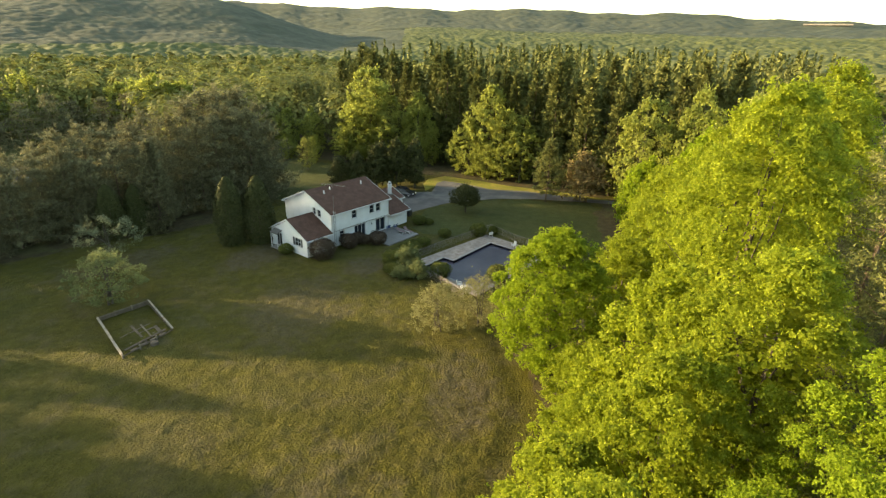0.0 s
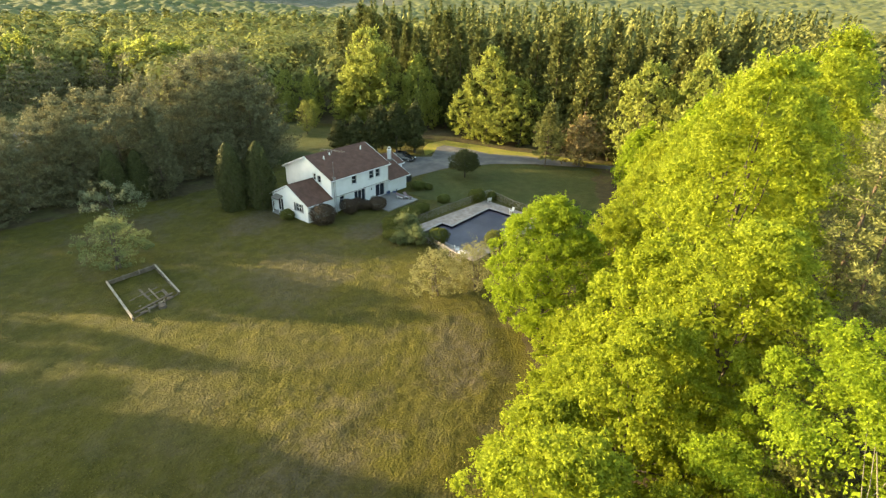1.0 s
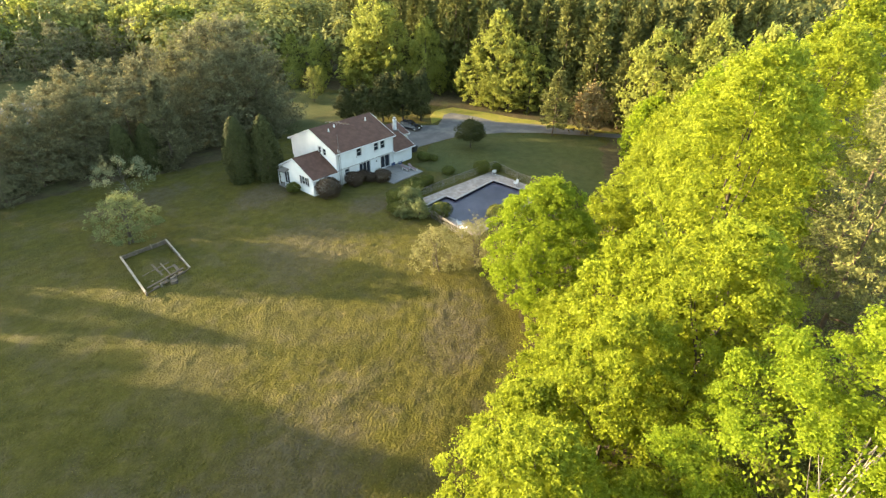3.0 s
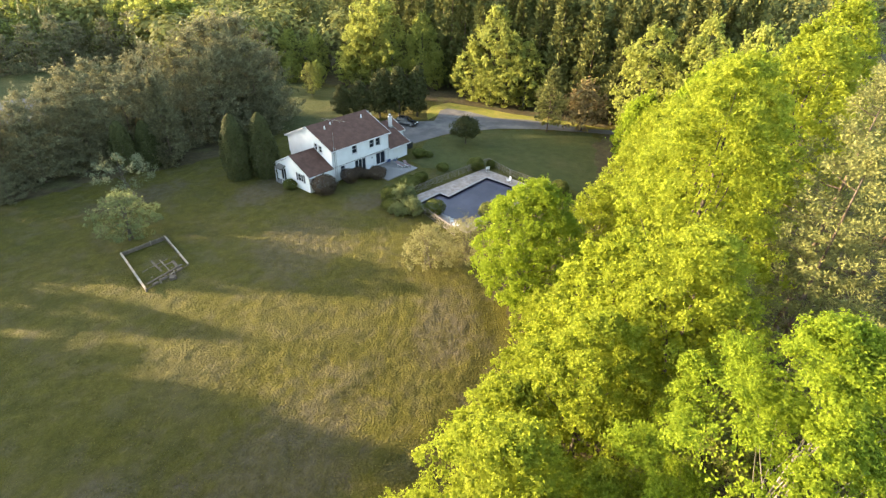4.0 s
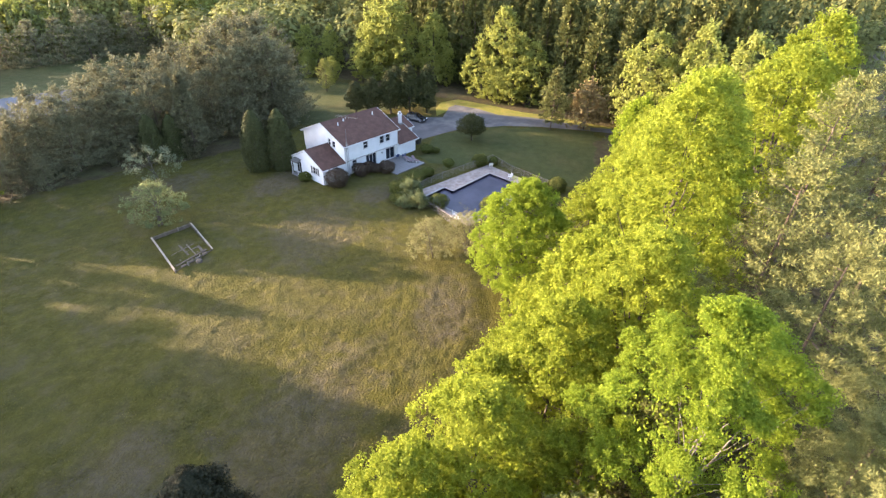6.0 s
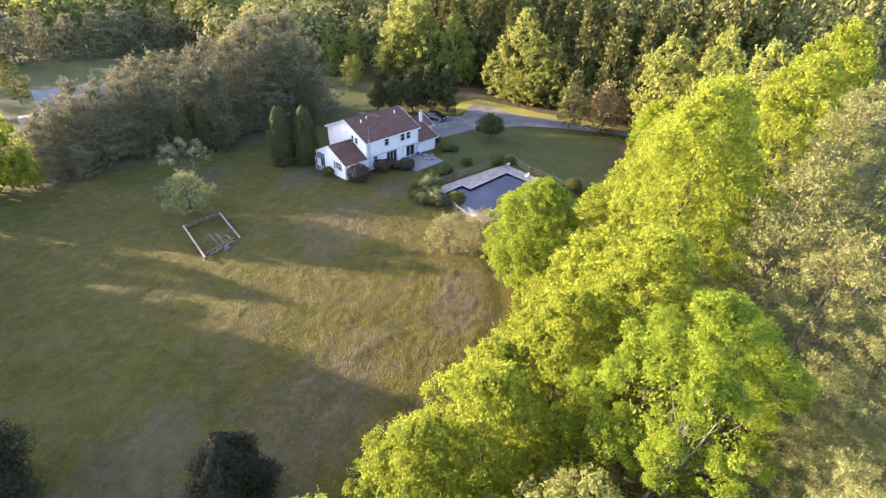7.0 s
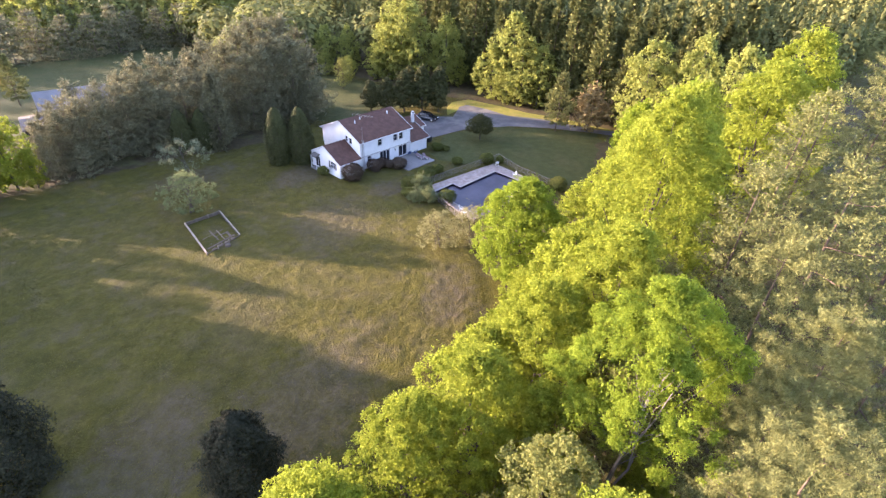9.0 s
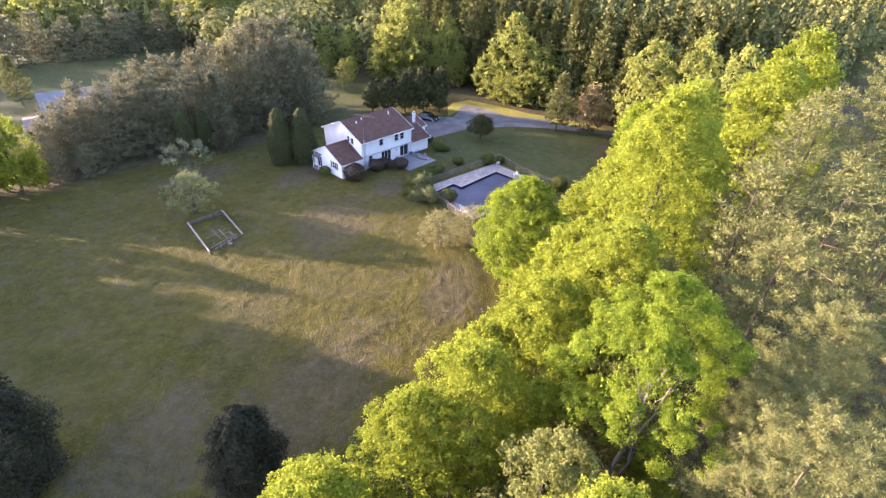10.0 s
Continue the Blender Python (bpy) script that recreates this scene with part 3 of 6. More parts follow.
def turf(step=0.25):
    rng = np.random.default_rng(12)
    xs, ys = np.arange(-62, 0.45, step), np.arange(-46, 25, step)
    x, y = np.meshgrid(xs, ys)
    h = 0.048 * value_noise(rng, x * 0.8 + y * 0.5, y * 0.8 - x * 0.5, 0.62) + 0.036 * value_noise(rng, x, y, 0.36) + 0.05 * value_noise(rng, x, y, 1.7) + 0.05 * value_noise(rng, x, y, 5.0)
    inside = smooth_step(0, 2, y - lawn_edge(x)) * smooth_step(24.5, 22, y) * smooth_step(0.4, -1.5, x) * (1 - smooth_step(-7, -5, x) * smooth_step(-3.5, -2, y))
    z = 0.012 + np.maximum(h + 0.1, 0) * inside
    rows, cols = x.shape
    k = np.arange(rows * cols).reshape(rows, cols)
    faces = np.stack([k[:-1, :-1], k[:-1, 1:], k[1:, 1:], k[1:, :-1]], -1).reshape(-1, 4)
    me = bpy.data.meshes.new("lawn")
    me.vertices.add(rows * cols)
    me.vertices.foreach_set("co", np.stack([x, y, z], -1).astype(np.float32).ravel())
    me.loops.add(faces.size)
    me.loops.foreach_set("vertex_index", faces.astype(np.int32).ravel())
    me.polygons.add(len(faces))
    me.polygons.foreach_set("loop_start", np.arange(len(faces), dtype=np.int32) * 4)
    me.polygons.foreach_set("use_smooth", [True] * len(faces))
    me.update(calc_edges=True)
    me.materials.append(LAWN)
    return me


tagged(new("lawn", turf()), "lumpy mown lawn, green with worn grey-brown patches", "lawn", kind="structure")


def grass(count, seed):
    rng = np.random.default_rng(seed)
    p = np.stack([rng.uniform(-60, 0, count * 4), rng.uniform(-46, 20, count * 4)], 1)
    keep = rng.uniform(0, 1, len(p)) < np.clip(1.1 - (p[:, 0] + p[:, 1] + 80) / 75, 0.05, 1)
    keep &= (p[:, 1] > lawn_edge(p[:, 0]) + 0.3) & ~((p[:, 0] > -7) & (p[:, 1] > -3.5))
    p = p[keep][:count]
    at = np.column_stack([p, np.full(len(p), 0.06)])
    way = unit(rng.normal(0, 0.5, at.shape) + [0, 0, 0.9])
    return mesh_from("grass", needle_tris(rng, at, way, np.full(len(at), 0.13), np.full(len(at), 0.035)), 3, GRASS)


tagged(new("grass", grass(80000, 11)), "short uneven grass tufts on the lawn", "grass", kind="stuff")


# ---- trees ----
rnd = random.Random(5)
BIG = [broadleaf(20 + i, 25, 6.2, 3.0, 1800, 30, 0.12, LEAF_BRIGHT, BARK, 0.34, 0.48, 0.8, scatter=0.6, boughs=520, bough_r=0.85) for i in range(2)]
BIGFAR = [broadleaf(24 + i, 25, 6.2, 3.0, 1100, 24, 0.165, LEAF_BRIGHT, BARK, 0.34, 0.55, 0.8, scatter=0.6, boughs=380, bough_r=0.9) for i in range(2)]
MIDTREE = [broadleaf(30 + i, 14, 4.3, 1.0, 850, 28, 0.118, LEAF_BRIGHT, BARK, 0.2, 0.4, 0.78, scatter=0.6, boughs=300, bough_r=0.65) for i in range(3)]
FINE = [broadleaf(34 + i, 14, 4.3, 1.2, 1400, 36, 0.084, LEAF_BRIGHT, BARK, 0.2, 0.32, 0.78, scatter=0.6, boughs=300, bough_r=0.6) for i in range(2)]
ROUND = broadleaf(40, 14, 5.5, 0.2, 2300, 34, 0.098, LEAF_MID, BARK, 0.24, 0.36, 0.9, scatter=0.55, boughs=520, bough_r=0.65)
MAPLE = broadleaf(44, 21.8, 5.0, 8.8, 1800, 72, 0.06, LEAF_MAPLE, BARK_PALE, 0.19, 0.33, 0.85, lean=(1.0, 0.8), stems=3, scatter=0.5, boughs=84, bough_r=0.9, inner=0.25)
OLIVE = broadleaf(47, 14.5, 3.7, 1.5, 800, 28, 0.085, LEAF_OLIVE, BARK, 0.18, 0.32, 0.8, scatter=0.38, boughs=150, bough_r=0.6)
FARLEAF = [broadleaf(50 + i, 18, 5.0, 0.4, 560, 15, 0.24, LEAF_FAR, BARK, 0.26, 0.5, (0.95, 0.8, 1.1)[i], scatter=0.5, boughs=(150, 180, 160)[i], bough_r=0.85) for i in range(3)]
FARMID = [broadleaf(55 + i, 14, 4.4, 0.5, 240, 24, 0.28, LEAF_MID, BARK, 0.22, 0.9, 0.72) for i in range(2)]
PINE = [plume_pine(60 + i, 24, 5.6, 2.5, 1.2, 6, 10, 20, 0.26, 0.05, 0.75, 0.3, NEEDLE_PINE, BARK_DARK, rise=0.36, lift=0.8) for i in range(2)]
FINEPINE = [plume_pine(64 + i, 20, 5.4, 2.0, 1.1, 6, 15, 40, 0.19, 0.028, 0.62, 0.25, NEEDLE_PINE, BARK_DARK, rise=0.38, lift=0.8) for i in range(2)]
NEARPINE = plume_pine(66, 20, 5.4, 2.0, 1.1, 6, 15, 78, 0.15, 0.017, 0.62, 0.24, NEEDLE_PINE, BARK_DARK, rise=0.38, lift=0.8)
ROWPINE = [plume_pine(70 + i, 15, 5.4, 0.3, 1.35, 6, 9, 22, 0.4, 0.07, 1.35, 0.32, NEEDLE_ROW, BARK_DARK, rise=0.2, skirt=0.95, point=1.2, lift=0.7, ragged=0.3) for i in range(3)]
ROWSPRUCE = pine(75, 14.5, 3.6, 0.6, 0.5, 10, 10, 5, 0.42, 0.10, NEEDLE_ROW, BARK_DARK, droop=0.25, point=1.6, rise=0.15, bare=4)
SPRUCE = [pine(80 + i, 25, 4.1, 1.5, 0.78, 9, 8, 2, 0.8, 0.26, NEEDLE_SPRUCE, BARK_DARK, droop=0.35, point=1.35, rise=0.1, bare=40) for i in range(3)]
BELTPINE = [plume_pine(77 + i, 15, 5.8, 0.3, 1.5, 7, 8, 6, 0.65, 0.18, 1.1, 0.3, NEEDLE_ROW, BARK_DARK, rise=0.1, skirt=0.95, lift=0.2, ragged=0.32) for i in range(2)]
LAWNFIR = pine(85, 13, 3.9, 1.9, 0.55, 9, 10, 6, 0.36, 0.085, NEEDLE_PINE, BARK_DARK, droop=0.05, point=1.3, rise=0.2, bare=4)
FARWIDE = [broadleaf(150 + i, 14, 5.2, 0.5, 330, 16, 0.27, LEAF_FAR, BARK, 0.22, 0.6, 1.0, boughs=60, bough_r=1.1) for i in range(2)]
THUJA = [column(90 + i, 10.2, 2.3, 14000, 0.13, NEEDLE_THUJA, BARK_DARK, 0.62) for i in range(2)]
CEDAR = [column(94 + i, 9.0, 2.25, 26000, 0.1, NEEDLE_DARK, BARK_DARK, 0.7, rough=0.35, lump=2.4) for i in range(2)]
SHADE = [broadleaf(57 + i, 14, 4.4, 0.3, 110, 12, 0.65, LEAF_MID, BARK, 0.22, 1.1, 0.72) for i in range(2)]
HEDGE = [broadleaf(100 + i, 9.0, 1.95, 1.3, 200, 36, 0.16, NEEDLE_THUJA, BARK, 0.2, 0.5, 0.55) for i in range(2)]

WOOD = "trees of the wood beside the lawn"
for shape, x, y, s, tall, name, label in (
    (ROUND, -5.6, -37.7, 0.95, 1.04, "maple_tree", "dense round maple in full mid-green leaf at the wood's edge"),
    (MIDTREE[0], -14.5, -49.5, 1.08, 1.1, "ash_tree", "sunlit yellow-green broadleaf tree in the wood's edge"),
    (BIG[0], -5.0, -51.5, 0.98, 1.08, "ash_tree", "tall sunlit yellow-green ash with a broad dense crown"),
    (BIG[1], 7.0, -48.5, 0.93, 1.05, "ash_tree", "tall sunlit yellow-green ash with a broad dense crown"),
    (BIG[1], -17.5, -54.5, 0.78, 1.02, "ash_tree", "sunlit yellow-green ash rising from the wood"),
    (FINE[1], -22.5, -51.5, 1.0, 1.12, "ash_tree", "sunlit yellow-green broadleaf tree in the wood's edge"),
    (MIDTREE[2], -25.5, -48.2, 0.78, 1.0, "ash_tree", "young bright green tree at the lawn's edge"),
    (FINE[0], -31.3, -51.5, 1.0, 1.07, "ash_tree", "sunlit bright green broadleaf tree in the wood's edge"),
    (FINE[1], -35.8, -50.0, 0.9, 1.0, "ash_tree", "sunlit bright green broadleaf tree in the wood's edge"),
    (FINE[0], -43.8, -51.0, 0.95, 1.04, "ash_tree", "bright yellow-green tree at the lawn's edge"),
    (OLIVE, -33.5, -59.2, 1.0, 1.0, "oak_tree", "beige-green oak in young leaf among brighter trees"),
    (FINE[0], -37.8, -63.5, 0.95, 1.46, "ash_tree", "bright yellow-green tree rising from the wood"),
    (MAPLE, -24.8, -60.2, 1.0, 1.0, "maple_tree", "vivid green maple with pale leaning stems showing"),
    (BIGFAR[0], 22.0, -53.0, 1.05, 0.97, "ash_tree", "tall sunlit yellow-green ash with a broad dense crown"),
    (BIGFAR[1], 36.0, -53.0, 1.08, 1.0, "ash_tree", "tall sunlit yellow-green ash with a broad dense crown"),
    (MIDTREE[1], 13.5, -40.5, 1.1, 0.85, "ash_tree", "sunlit yellow-green broadleaf tree in the wood's edge"),
    (MIDTREE[0], 4.0, -40.5, 0.95, 0.85, "ash_tree", "sunlit yellow-green broadleaf tree in the wood's edge"),
    (MIDTREE[2], 22.0, -39.5, 1.1, 0.95, "ash_tree", "sunlit yellow-green broadleaf tree in the wood's edge"),
    (MIDTREE[0], 30.0, -37.5, 1.05, 1.0, "ash_tree", "sunlit yellow-green broadleaf tree in the wood's edge"),
    (FARMID[0], 38.5, -31.0, 0.85, 1.0, "maple_tree", "mid-green tree where lawn meets wood"),
    (FARMID[1], 36.0, -39.0, 1.1, 1.1, "maple_tree", "mid-green tree where lawn meets wood"),
    (FARLEAF[0], 48.0, -27.5, 0.95, 1.2, "ash_tree", "tall yellow-green tree before the conifers"),
    (FARLEAF[1], 49.0, -35.5, 1.0, 1.22, "ash_tree", "tall yellow-green tree before the conifers"),
    (FARLEAF[2], 44.0, -44.0, 1.0, 1.25, "ash_tree", "tall yellow-green tree before the conifers"),
    (MIDTREE[1], -28.0, -54.8, 0.8, 1.0, "ash_tree", "shaded green tree under taller crowns"),
    (OLIVE, -40.5, -56.5, 0.8, 0.9, "oak_tree", "beige-green oak in young leaf among brighter trees"),
    (OLIVE, -30.0, -71.0, 0.9, 0.9, "oak_tree", "beige-green oak in young leaf among brighter trees"),
    (OLIVE, -21.5, -58.0, 0.85, 1.0, "oak_tree", "beige-green oak in young leaf among brighter trees"),
    (MIDTREE[0], -12.5, -44.2, 0.72, 0.85, "ash_tree", "young bright green tree at the lawn's edge"),
    (MIDTREE[1], -30.4, -63.0, 0.55, 0.95, "ash_tree", "shaded green tree under taller crowns"),
    (MIDTREE[0], -29.2, -58.6, 0.5, 0.95, "ash_tree", "shaded green tree under taller crowns"),
    (MIDTREE[2], -26.2, -64.4, 0.55, 0.95, "ash_tree", "shaded green tree under taller crowns"),
    (OLIVE, -36.2, -57.2, 0.55, 0.8, "oak_tree", "beige-green oak in young leaf among brighter trees"),
    (MIDTREE[1], -33.2, -64.6, 0.6, 0.85, "ash_tree", "shaded green tree under taller crowns"),
    (MIDTREE[0], -37.0, -60.4, 0.5, 0.9, "ash_tree", "shaded green tree under taller crowns"),
    (MIDTREE[1], -26.2, -58.2, 0.42, 0.9, "ash_tree", "shaded green tree under taller crowns"),
    (MIDTREE[0], -23.0, -62.2, 0.42, 0.9, "ash_tree", "shaded green tree under taller crowns"),
    (MIDTREE[2], -28.3, -61.2, 0.4, 0.9, "ash_tree", "shaded green tree under taller crowns"),
    (MIDTREE[2], -19.0, -46.3, 0.75, 0.8, "ash_tree", "young bright green tree at the lawn's edge"),
):
    plant(name, shape, x, y, label, "tree", WOOD, s, tall, rnd.uniform(0, 360))
for i, (x, y, h) in enumerate(((-7.0, -59.5, 23.5), (-5.0, -65.0, 25), (-13.5, -63.5, 22), (-18.6, -68.0, 21), (-23.5, -67.0, 19), (-28.5, -69.0, 21.5), (7.0, -59.0, 25), (15.0, -59.5, 25.5), (-11.0, -71.5, 22), (4.0, -70.0, 25), (25.0, -64.0, 27), (17.0, -69.0, 27), (35.0, -66.0, 28), (-20.0, -75.0, 20), (-3.0, -77.0, 24), (-13.0, -56.5, 16), (48.0, -62.0, 28))):
    close = (x + 50) ** 2 + (y + 65) ** 2 < 42 ** 2
    nearest = (x + 50) ** 2 + (y + 65) ** 2 < 33**2
    plant("white_pine", NEARPINE if nearest else FINEPINE[i % 2] if close else PINE[i % 2], x, y, "tall white pine with feathery olive-green plumes", "pine tree", "pines of the wood", h / (20 if close else 24), 1.0, rnd.uniform(0, 360))

for i in range(4, 20):
    x = -51.5 + i * 3.3 + rnd.uniform(-0.8, 0.8)
    y = 31.5 + rnd.uniform(-1.2, 1.2) + max(0, (x + 12) * -0.06)
    high = float(np.interp(x, (-52, -46, -41, -38.5, -36, -29, -24, -18, -13, -3, 1, 6, 10, 14), (11.5, 13, 11.5, 8, 10.5, 12.8, 14.0, 15.2, 15.8, 17, 19.5, 20.5, 19, 14)))
    plant("pine_tree", ROWPINE[i % 3], x, y, "dark shaded pine in a close row with sunlit tips", "pine tree", "pine row", high * rnd.uniform(0.74, 0.86) / 15, 1.0, rnd.uniform(0, 360))
    plant("pine_tree", ROWPINE[(i + 1) % 3], x + 1.6, y + 5.8, "dark pine in a close row with sunlit tips", "pine tree", "pine row", high * rnd.uniform(0.94, 1.06) / 15, 1.0, rnd.uniform(0, 360))
# those west of x = -44 are unseen, added and sized to shade the lawn
for k, x, y, high in ((1, -43.4, 30.0, 12.0), (0, -46.2, 31.5, 11.2), (2, -49.0, 31.0, 8.8), (1, -41.0, 29.0, 6.0), (0, -52.2, 32.0, 6.3), (2, -54.2, 33.5, 5.8), (1, -57.0, 32.0, 10.5), (0, -60.2, 32.5, 8.0)):
    plant("aspen_tree", MIDTREE[k] if x > -44 else FARMID[k % 2], x, y, "bright yellow-green tree at the end of the pine row, casting shade on the lawn", "tree", "aspens at the pine row's end", high / 14, 1.0, 70 * k + 11 * x)
for x, high in ((-37.6, 8.6), (-34.8, 9.8), (-31.6, 11.0), (-28.2, 11.8), (-24.6, 12.4), (-21.0, 13.0)):
    plant("pine_tree", ROWPINE[int(-x) % 3], x, 34.6, "dark pine in a close row with sunlit tips", "pine tree", "pine row", high / 15, 1.0, x * 37)
# an unseen rear pine, added to fill a gap in the row's shadow
plant("pine_tree", ROWPINE[1], -42.8, 37.5, "dark pine in a close row with sunlit tips", "pine tree", "pine row", 0.7, 1.0, 15)
# the first five stand out of view, added to shade the meadow
for i in range(20):
    plant("pine_tree", BELTPINE[i % 2], -93 + i * 6.2 + rnd.uniform(-1, 1), 125 + rnd.uniform(-3, 3) - i * 0.7, "dark layered pine in the belt behind the meadow", "pine tree", "pines behind the meadow", rnd.uniform(0.75, 0.95), 1.0, rnd.uniform(0, 360))
plant("pine_tree", LAWNFIR, -33.4, 75.5, "slim pale young pine by the outbuilding", "pine tree", "", 0.86, 1.0, 60)
for x, y, h in ((-38.6, 29.0, 0.4), (-34.0, 28.4, 0.38)):
    plant("pine_tree", ROWPINE[int(-x) % 3], x, y, "low spreading pine at the foot of the pine row", "pine tree", "pine row", h, 0.95, x * 40)
plant("spruce_tree", ROWSPRUCE, -12.4, 25.8, "narrow blue-green spruce in front of the pine row", "spruce tree", "", 1.0, 0.98, 30)
plant("spruce_tree", ROWSPRUCE, 6.5, 27.0, "dark spruce at the end of the pine row", "spruce tree", "", 0.72, 0.95, 100)
for x, y, s, t in ((-8.2, 12.6, 1.0, 1.0), (-4.9, 10.4, 1.0, 1.0)):
    plant("arborvitae", THUJA[int(x < -6)], x, y, "tall clipped dark green arborvitae column on the lawn", "arborvitae", "arborvitae pair", s, t, rnd.uniform(0, 360))
for x, y, s in ((-18.5, 27.5, 0.85), (-15.2, 26.8, 0.8)):
    plant("arborvitae", THUJA[0], x, y, "dark green arborvitae shaded by the pine row", "arborvitae", "", s, 0.95, rnd.uniform(0, 360))
for i, (x, y) in enumerate(((-43.2, -39.6), (-55.6, -27.0))):
    plant("red_cedar", CEDAR[i], x, y, "dense dark red cedar on the shaded lawn", "cedar tree", "", 1.0 + 0.15 * i, 0.97 if i == 0 else 1.16, 40 * i)
plant("lawn_fir", LAWNFIR, 44.6, -11.2, "slim pale grey-green fir on the lawn by the drive", "fir tree", "", 1.0, 0.99, 10)

for x, y, s, t in ((34.3, 14.2, 1.12, 1.0), (31.2, 16.6, 1.12, 1.0), (28.2, 19.4, 1.05, 0.98), (25.2, 22.0, 1.0, 0.85), (22.8, 24.6, 0.95, 0.8), (31.5, 21.0, 1.0, 1.0)):
    plant("yew_tree", HEDGE[int(x > 29)], x, y, "dark green dense tree behind the house", "tree", "dark trees behind the house", s, t, rnd.uniform(0, 360))
for k, x, y, s, t in ((0, 46.0, 39.5, 1.15, 1.08), (1, 43.0, 41.5, 0.95, 0.92), (2, 47.5, 34.5, 0.95, 0.95), (0, 41.0, 43.5, 0.7, 0.75), (1, 51.0, 28.0, 0.66, 1.42), (0, 52.5, 25.0, 0.5, 1.2), (2, 54.5, 9.5, 0.98, 1.13), (0, 53.0, 4.6, 0.85, 1.0), (1, 52.0, 13.0, 0.8, 0.88), (1, 55.0, 1.0, 0.8, 0.95), (2, 51.5, 8.0, 0.6, 0.8), (1, 50.0, 46.0, 0.95, 0.95), (2, 34.5, 47.5, 0.36, 1.0), (1, 40.0, 55.0, 0.6, 1.1), (2, 36.0, 60.0, 0.6, 1.1), (0, 30.0, 66.0, 0.7, 1.0), (1, 31.0, 77.0, 0.65, 0.9), (2, 25.0, 84.0, 0.75, 0.95), (0, 58.0, 34.0, 0.85, 1.0), (1, 33.0, 56.0, 0.42, 0.9), (2, 56.0, 20.0, 0.5, 0.8)):
    plant("aspen_tree", FARLEAF[k], x, y, "yellow-green broadleaf tree lit by low sun before the conifers", "tree", "broadleaf trees before the conifers", s, t, rnd.uniform(0, 360))
for i in range(16):
    x, y = (rnd.uniform(17, 42), rnd.uniform(88, 122)) if i < 9 else (-62 + (i - 9) * 11 + rnd.uniform(-3, 3), rnd.uniform(134, 148))
    plant("aspen_tree", FARWIDE[i % 2], x, y, "yellow-green broadleaf tree rising from the woods beyond the meadow", "tree", "broadleaf trees beyond the meadow", rnd.uniform(0.95, 1.25), rnd.uniform(0.85, 1.0), rnd.uniform(0, 360))
plant("serviceberry", OLIVE, 28.4, 42.4, "small beige-yellow lit tree on the back lawn", "tree", "", 0.55, 0.95, 70)
plant("brown_tree", broadleaf(58, 9.2, 3.4, 0.6, 90, 26, 0.28, LEAF_RUST, BARK, 0.18, 0.95, 0.72), 50.0, -16.0, "reddish-brown leafed tree by the drive", "tree")

# conifer plantation: the front ranks as trees, those behind as one wood
count = 0
for rank in range(2):
    for k in range(24):
        y = -38 + k * 4.9 + rnd.uniform(-1.3, 1.3)
        x = 58 + rank * 5.2 + rnd.uniform(-1.4, 1.4) + 0.0022 * (y - 5) ** 2 + (3 if -2 < y < 14 else 0)
        plant("spruce_tree", SPRUCE[count % 3], x, y, "tall dark green plantation spruce in a dense stand", "spruce tree", "spruce plantation", rnd.uniform(0.9, 1.08), rnd.uniform(0.92, 1.08), rnd.uniform(0, 360))
        count += 1


